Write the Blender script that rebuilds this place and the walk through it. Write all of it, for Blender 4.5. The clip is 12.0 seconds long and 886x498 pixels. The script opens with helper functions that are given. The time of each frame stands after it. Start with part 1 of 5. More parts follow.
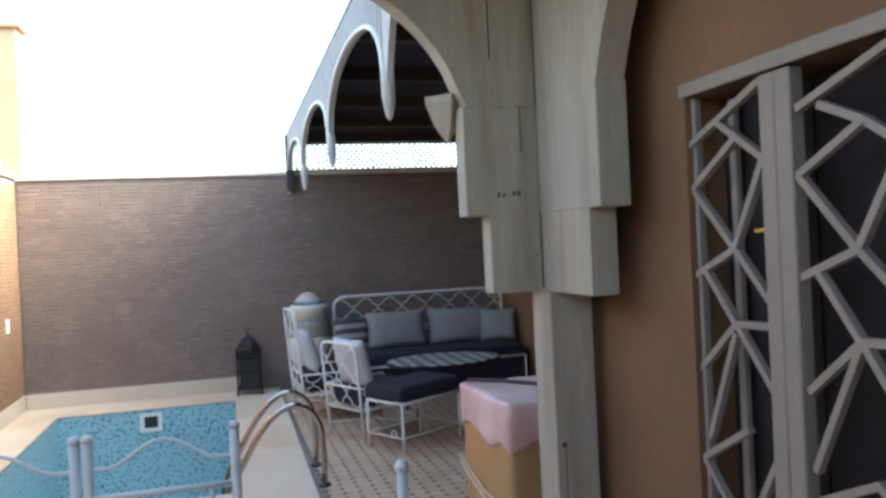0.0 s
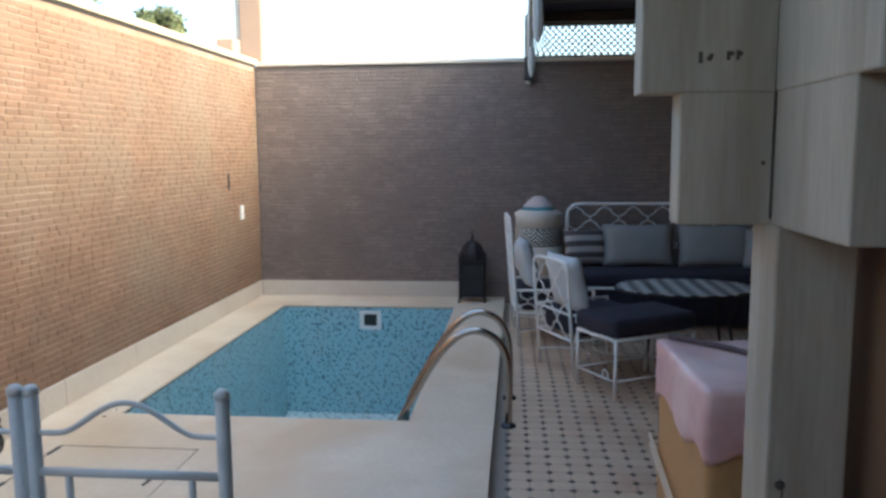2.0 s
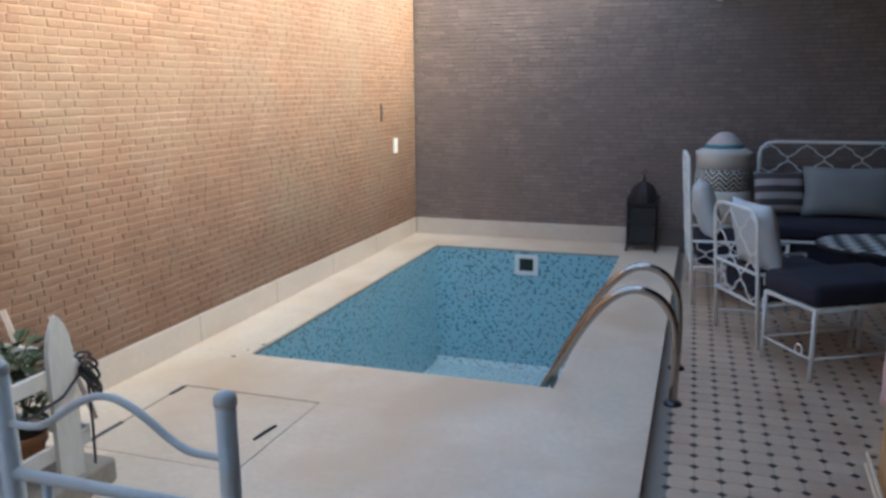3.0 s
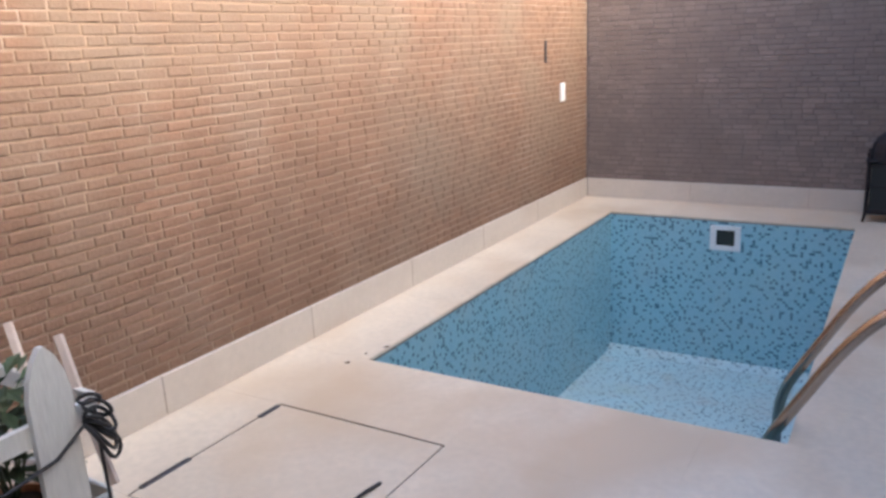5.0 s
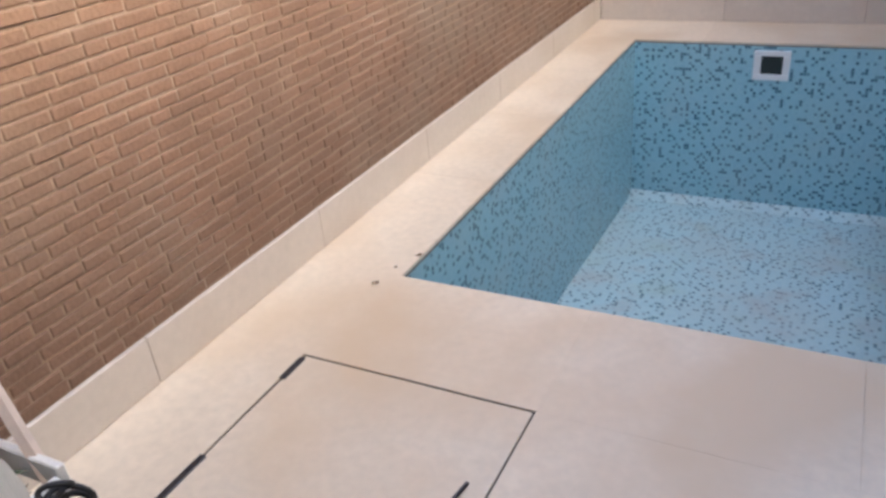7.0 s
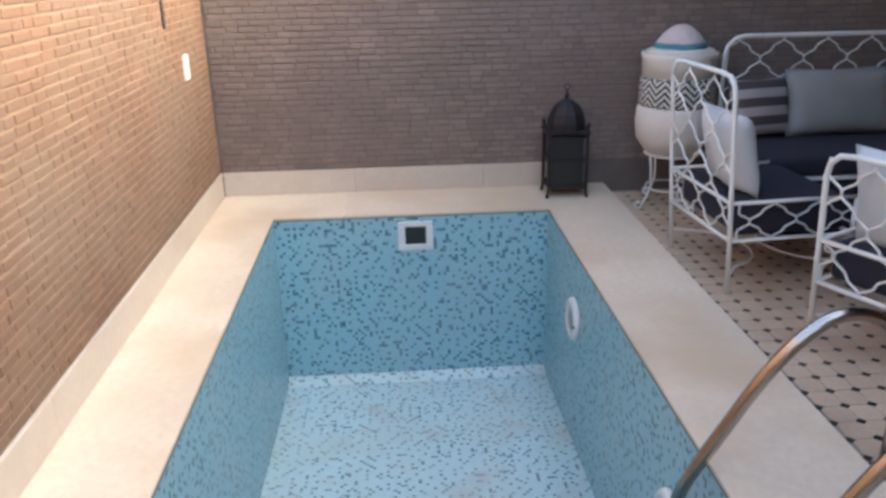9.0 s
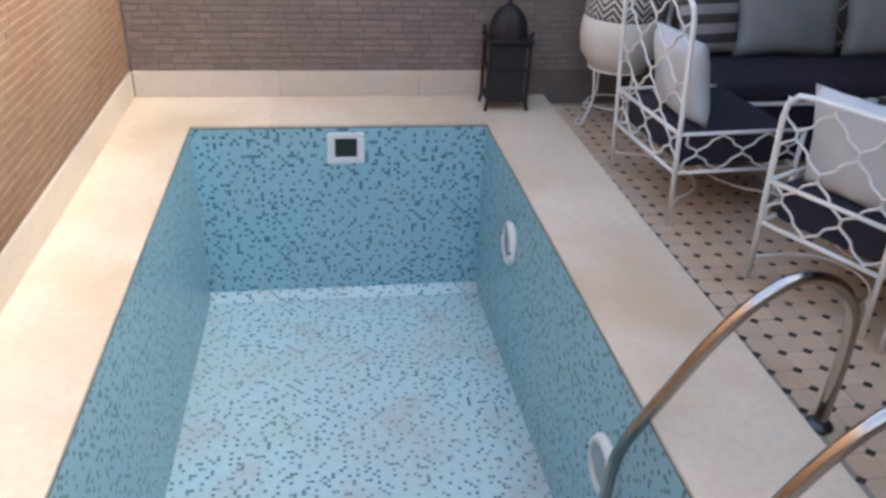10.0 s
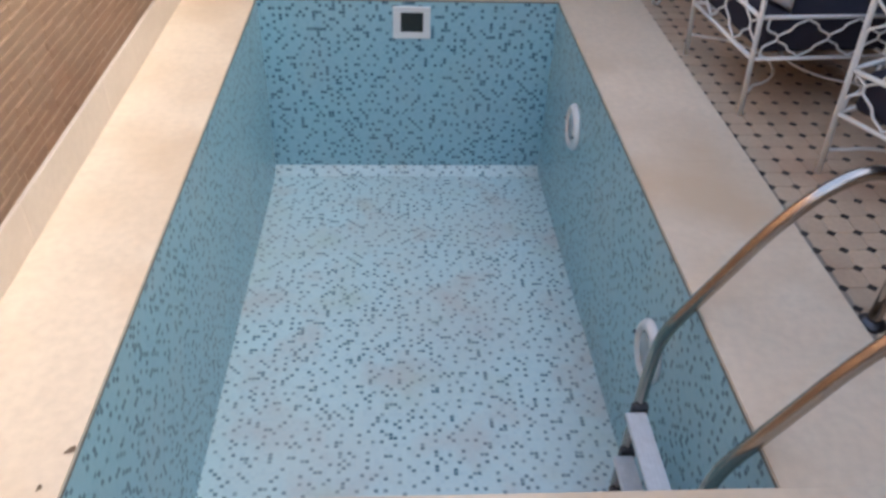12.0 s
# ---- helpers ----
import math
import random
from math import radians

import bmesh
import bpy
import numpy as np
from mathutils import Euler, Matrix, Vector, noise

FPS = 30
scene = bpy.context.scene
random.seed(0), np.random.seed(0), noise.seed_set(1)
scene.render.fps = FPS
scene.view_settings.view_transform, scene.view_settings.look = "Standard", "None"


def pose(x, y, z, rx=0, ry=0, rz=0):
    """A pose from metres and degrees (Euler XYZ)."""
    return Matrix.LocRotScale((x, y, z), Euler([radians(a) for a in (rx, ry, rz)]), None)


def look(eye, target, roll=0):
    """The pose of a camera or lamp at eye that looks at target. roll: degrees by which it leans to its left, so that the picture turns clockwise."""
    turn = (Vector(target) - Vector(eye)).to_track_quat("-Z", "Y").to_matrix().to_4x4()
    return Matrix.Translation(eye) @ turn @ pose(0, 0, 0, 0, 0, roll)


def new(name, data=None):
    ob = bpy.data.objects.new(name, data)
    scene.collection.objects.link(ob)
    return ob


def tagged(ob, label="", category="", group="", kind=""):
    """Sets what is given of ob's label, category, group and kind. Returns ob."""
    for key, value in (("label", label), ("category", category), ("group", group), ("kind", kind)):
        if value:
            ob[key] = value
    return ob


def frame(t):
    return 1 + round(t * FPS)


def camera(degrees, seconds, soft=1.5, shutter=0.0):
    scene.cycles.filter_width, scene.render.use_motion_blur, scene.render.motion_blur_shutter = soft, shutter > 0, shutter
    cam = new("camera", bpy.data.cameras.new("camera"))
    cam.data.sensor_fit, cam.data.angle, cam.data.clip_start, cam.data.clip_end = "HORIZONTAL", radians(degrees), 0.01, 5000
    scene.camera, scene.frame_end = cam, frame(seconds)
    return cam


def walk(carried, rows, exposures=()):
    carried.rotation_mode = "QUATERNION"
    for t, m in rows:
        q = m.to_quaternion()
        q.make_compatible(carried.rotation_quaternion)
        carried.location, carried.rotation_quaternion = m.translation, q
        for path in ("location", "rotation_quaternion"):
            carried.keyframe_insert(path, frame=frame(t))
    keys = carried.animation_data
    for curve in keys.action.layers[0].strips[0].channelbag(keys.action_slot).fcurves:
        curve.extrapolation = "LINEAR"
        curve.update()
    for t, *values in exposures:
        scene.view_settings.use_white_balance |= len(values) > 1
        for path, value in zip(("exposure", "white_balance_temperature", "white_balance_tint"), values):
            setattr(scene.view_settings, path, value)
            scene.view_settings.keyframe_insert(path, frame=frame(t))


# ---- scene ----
cam = camera(59.5, 12.0, 3.0)
PATH = [
    (0, (1.779, -5.336, 1.595), (2.309, -3.408, 1.579), -2.7),
    (0.5, (1.998, -5.069, 1.578), (2.329, -3.096, 1.55), -1.8),
    (1, (2.211, -4.854, 1.571), (2.386, -2.867, 1.428), 0.0),
    (1.5, (2.319, -4.591, 1.556), (2.28, -2.597, 1.401), 1.1),
    (2, (2.388, -4.334, 1.562), (2.198, -2.359, 1.312), -0.4),
    (2.5, (2.456, -3.984, 1.552), (2.027, -2.052, 1.259), -1.3),
    (3, (2.405, -3.701, 1.494), (1.788, -1.842, 1.089), -0.4),
    (3.5, (2.325, -3.41, 1.485), (1.57, -1.622, 1.003), -1.3),
    (3.7, (2.296, -3.303, 1.472), (1.445, -1.562, 0.976), -2.3),
    (5.3, (1.946, -2.522, 1.363), (0.889, -0.91, 0.831), -2.3),
    (5.5, (1.893, -2.463, 1.371), (0.799, -0.907, 0.751), -3.0),
    (6, (1.719, -2.205, 1.357), (0.622, -0.662, 0.713), -5.0),
    (6.5, (1.584, -2.121, 1.386), (0.537, -0.646, 0.531), -5.1),
    (7, (1.328, -2.047, 1.42), (0.47, -0.514, 0.463), -5.8),
    (7.5, (1.188, -1.945, 1.46), (0.625, -0.226, 0.607), -3.6),
    (7.7, (1.1, -1.861, 1.456), (0.613, -0.061, 0.735), -3.5),
    (9.3, (0.775, -1.28, 1.571), (0.928, 0.583, 0.861), -0.6),
    (9.5, (0.761, -1.227, 1.591), (0.872, 0.623, 0.841), 1.0),
    (10, (0.775, -1.083, 1.633), (1.066, 0.639, 0.658), 2.7),
    (10.5, (0.738, -1.006, 1.63), (0.977, 0.623, 0.495), 2.1),
    (11, (0.786, -1.014, 1.608), (1.075, 0.544, 0.387), 4.9),
    (11.5, (0.805, -1.055, 1.641), (1.125, 0.47, 0.387), 5.3),
    (12, (0.811, -1.114, 1.629), (0.927, 0.459, 0.4), 2.4),
]
EXPOSURES = [(0.0, 3.2, 6200, 0), (1.0, 2.75, 6000, -2), (2.5, 2.5, 5850, -2), (3.5, 2.65, 5850, 4), (5.5, 2.75, 6000, 10), (6.5, 2.8, 6200, 10), (7.5, 2.65, 6400, 10), (9.5, 3.2, 6500, 6), (12.0, 2.9, 6850, 10)]
walk(cam, [(t, look(eye, target, roll)) for t, eye, target, roll in PATH], EXPOSURES)


# ---- light ----
world = bpy.data.worlds.new("sky")
scene.world = world
world.use_nodes = True
wn = world.node_tree.nodes
sky = wn.new("ShaderNodeTexSky")
sky.sky_type = "NISHITA"
sky.sun_disc = False
sky.sun_elevation = radians(31)
sky.sun_rotation = radians(101)
sky.dust_density = 5.5
sky.air_density = 0.9
sky.ozone_density = 0.4
wn["Background"].inputs["Strength"].default_value = 0.15
world.node_tree.links.new(sky.outputs["Color"], wn["Background"].inputs["Color"])
sun_data = bpy.data.lights.new("sun", "SUN")
sun_data.energy = 0.1
sun_data.angle = radians(25)
sun_data.color = (1.0, 0.93, 0.82)
sun = new("sun", sun_data)
sun.matrix_world = look((10.0, -2.0, 6.1), (0, 0, 0))


# ---- materials ----
def material(name, base, rough=0.7, metal=0.0, vary=0.12, scale=6.0, fine=60.0, bump=0.1, depth=0.004, stain=None, stain_at=0.62, per_object=0.0, per_island=0.0, stretch=(1, 1, 1), coat=0.0):
    """Base colour with two scales of variation, optional stains, and fine relief."""
    m = bpy.data.materials.new(name)
    m.use_nodes = True
    nt = m.node_tree
    n, l = nt.nodes, nt.links
    b = n["Principled BSDF"]
    b.inputs["Roughness"].default_value = rough
    b.inputs["Metallic"].default_value = metal
    b.inputs["Coat Weight"].default_value = coat
    co = n.new("ShaderNodeNewGeometry")
    mp = n.new("ShaderNodeMapping")
    mp.inputs["Scale"].default_value = stretch
    l.new(co.outputs["Position"], mp.inputs["Vector"])
    big = n.new("ShaderNodeTexNoise")
    big.inputs["Scale"].default_value = scale
    big.inputs["Detail"].default_value = 4
    small = n.new("ShaderNodeTexNoise")
    small.inputs["Scale"].default_value = fine
    small.inputs["Detail"].default_value = 3
    for t in (big, small):
        l.new(mp.outputs["Vector"], t.inputs["Vector"])
    add = n.new("ShaderNodeMath")
    add.operation = "ADD"
    l.new(big.outputs["Fac"], add.inputs[0])
    l.new(small.outputs["Fac"], add.inputs[1])
    rng = n.new("ShaderNodeMapRange")
    rng.inputs["From Min"].default_value = 0.6
    rng.inputs["From Max"].default_value = 1.4
    rng.inputs["To Min"].default_value = 1 - vary
    rng.inputs["To Max"].default_value = 1 + vary
    l.new(add.outputs[0], rng.inputs["Value"])
    value = rng.outputs["Result"]
    if per_object or per_island:
        if per_object:
            info = n.new("ShaderNodeObjectInfo")
            rnd = info.outputs["Random"]
        else:
            rnd = co.outputs["Random Per Island"]
        r2 = n.new("ShaderNodeMapRange")
        amount = per_object or per_island
        r2.inputs["To Min"].default_value = 1 - amount
        r2.inputs["To Max"].default_value = 1 + amount
        l.new(rnd, r2.inputs["Value"])
        mul = n.new("ShaderNodeMath")
        mul.operation = "MULTIPLY"
        l.new(value, mul.inputs[0])
        l.new(r2.outputs["Result"], mul.inputs[1])
        value = mul.outputs[0]
    hsv = n.new("ShaderNodeHueSaturation")
    hsv.inputs["Color"].default_value = (*base, 1)
    l.new(value, hsv.inputs["Value"])
    colour = hsv.outputs["Color"]
    if stain:
        sn = n.new("ShaderNodeTexNoise")
        sn.inputs["Scale"].default_value = scale * 0.45
        sn.inputs["Detail"].default_value = 7
        l.new(mp.outputs["Vector"], sn.inputs["Vector"])
        ramp = n.new("ShaderNodeMapRange")
        ramp.inputs["From Min"].default_value = stain_at - 0.1
        ramp.inputs["From Max"].default_value = stain_at + 0.1
        l.new(sn.outputs["Fac"], ramp.inputs["Value"])
        mix = n.new("ShaderNodeMix")
        mix.data_type = "RGBA"
        mix.inputs["B"].default_value = (*stain, 1)
        l.new(ramp.outputs["Result"], mix.inputs["Factor"])
        l.new(colour, mix.inputs["A"])
        colour = mix.outputs["Result"]
    l.new(colour, b.inputs["Base Color"])
    if bump:
        bp = n.new("ShaderNodeBump")
        bp.inputs["Strength"].default_value = bump
        bp.inputs["Distance"].default_value = depth
        l.new(add.outputs[0], bp.inputs["Height"])
        l.new(bp.outputs["Normal"], b.inputs["Normal"])
    return m


def mosaic(name, light, mid, dark, stray, size=0.0195):
    """Glass mosaic by UV in metres: sheets with one dark tessera at random in each block of nine, a few strays, thin pale grout."""
    m = bpy.data.materials.new(name)
    m.use_nodes = True
    nt = m.node_tree
    n, l = nt.nodes, nt.links
    b = n["Principled BSDF"]
    b.inputs["Roughness"].default_value = 0.3

    def vec(op, a, second=None, scale=None):
        v = n.new("ShaderNodeVectorMath")
        v.operation = op
        l.new(a, v.inputs[0])
        if second is not None:
            if isinstance(second, tuple):
                v.inputs[1].default_value = second
            else:
                l.new(second, v.inputs[1])
        if scale is not None:
            v.inputs["Scale"].default_value = scale
        return v.outputs[0]

    def num(op, a, c, third=None):
        v = n.new("ShaderNodeMath")
        v.operation = op
        for k, q in enumerate((a, c, third)):
            if q is None:
                continue
            if isinstance(q, (int, float)):
                v.inputs[k].default_value = q
            else:
                l.new(q, v.inputs[k])
        return v.outputs[0]

    def split(a):
        v = n.new("ShaderNodeSeparateXYZ")
        l.new(a, v.inputs[0])
        return v.outputs

    uv = n.new("ShaderNodeUVMap")
    grid = vec("SCALE", uv.outputs["UV"], scale=1 / size)
    cell, frac = vec("FLOOR", grid), vec("FRACTION", grid)
    block = vec("FLOOR", vec("SCALE", vec("ADD", cell, (0.5, 0.5, 0.0)), scale=1 / 3))
    sheet = vec("FLOOR", vec("MODULO", vec("ADD", block, (0.5, 0.5, 0.0)), (7.0, 5.0, 1.0)))
    pick = n.new("ShaderNodeTexWhiteNoise")
    pick.noise_dimensions = "2D"
    l.new(sheet, pick.inputs["Vector"])
    want = split(vec("FLOOR", vec("SCALE", pick.outputs["Color"], scale=3.0)))
    local = split(vec("SUBTRACT", cell, vec("SCALE", block, scale=3.0)))
    hit = num("MULTIPLY", num("COMPARE", want[0], local[0], 0.4), num("COMPARE", want[1], local[1], 0.4))
    wh = n.new("ShaderNodeTexWhiteNoise")
    wh.noise_dimensions = "2D"
    l.new(cell, wh.inputs["Vector"])
    odd = num("LESS_THAN", wh.outputs["Value"], stray)
    is_dark = num("MAXIMUM", hit, odd)
    shade = n.new("ShaderNodeValToRGB")
    e = shade.color_ramp.elements
    e[0].position, e[0].color = 0.0, (*mid, 1)
    e[1].position, e[1].color = 0.35, (*light, 1)
    k = e.new(1.0)
    k.color = (min(1, light[0] * 1.08), light[1] * 1.04, light[2] * 1.02, 1)
    l.new(wh.outputs["Value"], shade.inputs["Fac"])
    deep = n.new("ShaderNodeMix")
    deep.data_type = "RGBA"
    deep.inputs["A"].default_value = (*dark, 1)
    deep.inputs["B"].default_value = tuple(0.55 * p + 0.45 * q for p, q in zip(dark, mid)) + (1,)
    l.new(wh.outputs["Value"], deep.inputs["Factor"])
    tess = n.new("ShaderNodeMix")
    tess.data_type = "RGBA"
    l.new(is_dark, tess.inputs["Factor"])
    l.new(shade.outputs["Color"], tess.inputs["A"])
    l.new(deep.outputs["Result"], tess.inputs["B"])
    # grout from the distance to the middle of a tessera
    fx = split(frac)
    far = num("MAXIMUM", num("ABSOLUTE", num("SUBTRACT", fx[0], 0.5), 0), num("ABSOLUTE", num("SUBTRACT", fx[1], 0.5), 0))
    gm = n.new("ShaderNodeMapRange")
    gm.inputs["From Min"].default_value = 0.41
    gm.inputs["From Max"].default_value = 0.46
    l.new(far, gm.inputs["Value"])
    mix = n.new("ShaderNodeMix")
    mix.data_type = "RGBA"
    mix.inputs["B"].default_value = (light[0] * 1.05, light[1] * 1.0, light[2] * 0.97, 1)
    l.new(gm.outputs["Result"], mix.inputs["Factor"])
    l.new(tess.outputs["Result"], mix.inputs["A"])
    # dried scum: pale dust in broad patches, with warm and greenish stains in it
    geo = n.new("ShaderNodeNewGeometry")
    colour = mix.outputs["Result"]
    for tint, scale, lo, hi, most in (((0.52, 0.54, 0.50), 1.6, 0.42, 0.75, 0.55), ((0.50, 0.43, 0.39), 3.4, 0.52, 0.72, 0.42), ((0.44, 0.52, 0.40), 2.7, 0.56, 0.74, 0.38)):
        ns = n.new("ShaderNodeTexNoise")
        ns.inputs["Scale"].default_value = scale
        ns.inputs["Detail"].default_value = 5
        l.new(vec("ADD", geo.outputs["Position"], (scale, scale * 3, 0.0)), ns.inputs["Vector"])
        dm = n.new("ShaderNodeMapRange")
        dm.inputs["From Min"].default_value = lo
        dm.inputs["From Max"].default_value = hi
        dm.inputs["To Max"].default_value = most
        l.new(ns.outputs["Fac"], dm.inputs["Value"])
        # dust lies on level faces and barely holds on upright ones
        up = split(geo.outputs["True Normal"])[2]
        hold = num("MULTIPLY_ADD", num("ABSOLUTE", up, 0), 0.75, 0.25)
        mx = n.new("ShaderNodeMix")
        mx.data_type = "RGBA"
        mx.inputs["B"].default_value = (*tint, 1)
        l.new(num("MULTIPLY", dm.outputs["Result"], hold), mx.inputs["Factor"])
        l.new(colour, mx.inputs["A"])
        colour = mx.outputs["Result"]
    l.new(colour, b.inputs["Base Color"])
    bp = n.new("ShaderNodeBump")
    bp.inputs["Strength"].default_value = 0.2
    bp.inputs["Distance"].default_value = 0.0015
    bp.invert = True
    l.new(gm.outputs["Result"], bp.inputs["Height"])
    l.new(bp.outputs["Normal"], b.inputs["Normal"])
    return m


def striped(name, a, b_col, scale, direction="X", rough=0.8, zigzag=0.0):
    """Two colours in bands along UV, straight or in zigzag."""
    m = bpy.data.materials.new(name)
    m.use_nodes = True
    nt = m.node_tree
    n, l = nt.nodes, nt.links
    p = n["Principled BSDF"]
    p.inputs["Roughness"].default_value = rough
    uv = n.new("ShaderNodeUVMap")
    sep = n.new("ShaderNodeSeparateXYZ")
    l.new(uv.outputs["UV"], sep.inputs[0])
    u, v = ("X", "Y") if direction == "X" else ("Y", "X")
    tri = n.new("ShaderNodeMath")
    tri.operation = "PINGPONG"
    tri.inputs[1].default_value = 0.06
    l.new(sep.outputs[v], tri.inputs[0])
    zz = n.new("ShaderNodeMath")
    zz.operation = "MULTIPLY_ADD"
    zz.inputs[1].default_value = zigzag
    l.new(tri.outputs[0], zz.inputs[0])
    l.new(sep.outputs[u], zz.inputs[2])
    sc = n.new("ShaderNodeMath")
    sc.operation = "MULTIPLY"
    sc.inputs[1].default_value = scale
    l.new(zz.outputs[0], sc.inputs[0])
    fr = n.new("ShaderNodeMath")
    fr.operation = "FRACT"
    l.new(sc.outputs[0], fr.inputs[0])
    gt = n.new("ShaderNodeMath")
    gt.operation = "GREATER_THAN"
    gt.inputs[1].default_value = 0.5
    l.new(fr.outputs[0], gt.inputs[0])
    mix = n.new("ShaderNodeMix")
    mix.data_type = "RGBA"
    mix.inputs["A"].default_value = (*a, 1)
    mix.inputs["B"].default_value = (*b_col, 1)
    l.new(gt.outputs[0], mix.inputs["Factor"])
    l.new(mix.outputs["Result"], p.inputs["Base Color"])
    return m


M_BRICK = material("brick_clay", (0.196, 0.112, 0.069), 0.9, vary=0.18, scale=3, fine=70, bump=0.6, depth=0.006, stain=(0.20, 0.135, 0.09), stain_at=0.55, per_object=0.10)
M_BRICKS = material("brick_clay_field", (0.196, 0.112, 0.069), 0.9, vary=0.18, scale=3, fine=70, bump=0.6, depth=0.006, stain=(0.20, 0.135, 0.09), stain_at=0.55, per_island=0.10)
# same clay and mortar for the north wall, its weaker light tinted in grey-brown
M_BRICKS_N = material("brick_clay_field_shaded", (0.212, 0.163, 0.138), 0.9, vary=0.16, scale=5, fine=70, bump=0.6, depth=0.006, stain=(0.195, 0.15, 0.128), stain_at=0.56, per_island=0.12)
M_MORTAR_N = material("mortar_shaded", (0.15, 0.12, 0.105), 0.95, vary=0.2, scale=7, fine=90, bump=0.6, depth=0.006)
M_MORTAR = material("mortar", (0.27, 0.185, 0.125), 0.95, vary=0.2, scale=7, fine=90, bump=0.6, depth=0.006, stain=(0.33, 0.25, 0.19), stain_at=0.6)
M_STONE = material("cream_marble", (0.69, 0.58, 0.44), 0.42, vary=0.11, scale=2.5, fine=30, bump=0.06, depth=0.002, stain=(0.60, 0.46, 0.31), stain_at=0.55, per_object=0.04)
M_PLINTH = material("plinth_marble", (0.56, 0.49, 0.41), 0.45, vary=0.08, scale=3, fine=30, bump=0.06, depth=0.002, stain=(0.50, 0.42, 0.34), stain_at=0.58, per_object=0.03)
M_GROUT = material("joint_grout", (0.20, 0.17, 0.14), 0.95, vary=0.2)
M_BED = material("pale_joint", (0.62, 0.52, 0.40), 0.9, vary=0.1)
M_COPING = material("wall_coping_plaster", (0.66, 0.55, 0.38), 0.85, vary=0.12, scale=4, bump=0.3)
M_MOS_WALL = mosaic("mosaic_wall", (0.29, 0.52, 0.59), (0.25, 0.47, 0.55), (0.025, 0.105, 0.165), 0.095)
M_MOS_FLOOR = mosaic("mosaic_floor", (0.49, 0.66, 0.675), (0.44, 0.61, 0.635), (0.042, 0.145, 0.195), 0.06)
M_PLASTER = material("ochre_plaster", (0.20, 0.104, 0.052), 0.9, vary=0.12, scale=3, fine=40, bump=0.3, depth=0.004, stain=(0.165, 0.087, 0.045), stain_at=0.55)
M_CONC = material("pale_plaster", (0.6, 0.53, 0.44), 0.9, vary=0.1, scale=3, bump=0.3)
M_TIMBER = material("weathered_pale_timber", (0.36, 0.312, 0.245), 0.85, vary=0.16, scale=4, fine=26, bump=0.5, depth=0.003, stain=(0.23, 0.19, 0.14), stain_at=0.62, stretch=(3.5, 3.5, 0.35))
M_CRACK = material("dark_split_wood", (0.07, 0.058, 0.045), 1.0, vary=0.2)
M_FASCIA = material("grey_white_paint", (0.5, 0.5, 0.48), 0.7, vary=0.2, scale=6, fine=40, bump=0.3, stretch=(1, 4, 0.6))
M_CANOPY = material("dark_navy_canvas", (0.018, 0.018, 0.032), 0.95, vary=0.3, scale=3, fine=40, bump=0.3)
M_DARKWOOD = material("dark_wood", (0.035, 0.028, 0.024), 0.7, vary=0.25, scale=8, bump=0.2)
M_LATTICE = material("dark_lattice_paint", (0.06, 0.06, 0.055), 0.7, vary=0.2)
M_WHITE_IRON = material("white_painted_iron", (0.74, 0.73, 0.69), 0.45, vary=0.06, scale=12, bump=0.15, stain=(0.55, 0.48, 0.4), stain_at=0.72)
M_GATE = material("pale_grey_painted_steel", (0.52, 0.54, 0.53), 0.4, metal=0.0, vary=0.08, scale=10, bump=0.1, stain=(0.4, 0.36, 0.3), stain_at=0.72)
M_STEEL = material("brushed_steel", (0.42, 0.37, 0.33), 0.22, metal=1.0, vary=0.08, scale=12, bump=0.03)
M_DARKSTEEL = material("dull_dark_steel", (0.10, 0.10, 0.11), 0.45, metal=1.0, vary=0.2)
M_NAVY = material("navy_cushion_cloth", (0.022, 0.02, 0.032), 0.95, vary=0.25, scale=8, fine=120, bump=0.4)
M_GREY = material("grey_pillow_cloth", (0.25, 0.25, 0.245), 0.95, vary=0.1, scale=6, fine=150, bump=0.4)
M_PALE = material("pale_grey_pillow_cloth", (0.55, 0.56, 0.56), 0.95, vary=0.08, scale=6, fine=150, bump=0.4)
M_STRIPEPILLOW = striped("striped_pillow_cloth", (0.07, 0.055, 0.055), (0.34, 0.31, 0.3), 9.0, "Y")
M_IRON = material("blackened_iron", (0.025, 0.020, 0.022), 0.6, metal=0.4, vary=0.3, scale=14, bump=0.3)
M_SMOKED = material("smoked_lantern_glass", (0.012, 0.014, 0.014), 0.5, vary=0.2, bump=0.0)
M_POT = material("white_glazed_pot", (0.66, 0.61, 0.53), 0.5, vary=0.08, scale=5, bump=0.15)
M_ZIGZAG = striped("black_zigzag_band", (0.03, 0.03, 0.03), (0.62, 0.58, 0.5), 24.0, "Y", zigzag=1.0)
M_PINKCLOTH = material("pale_pink_straw", (0.52, 0.43, 0.40), 0.95, vary=0.15, scale=9, bump=0.4)
M_TEAL = material("teal_cloth", (0.08, 0.22, 0.25), 0.95, vary=0.15, scale=9, bump=0.4)
M_CARD = material("brown_cardboard", (0.42, 0.24, 0.10), 0.85, vary=0.1, scale=5, fine=50, bump=0.15)
M_PINK = material("pink_plastic_wrap", (0.58, 0.34, 0.32), 0.42, vary=0.12, scale=7, fine=20, bump=0.3, stain=(0.72, 0.52, 0.48), stain_at=0.5)
M_STRAP = material("pale_strap", (0.62, 0.5, 0.36), 0.6, vary=0.08)
M_DARKSTRAP = material("dark_strap", (0.06, 0.03, 0.03), 0.6, vary=0.1)
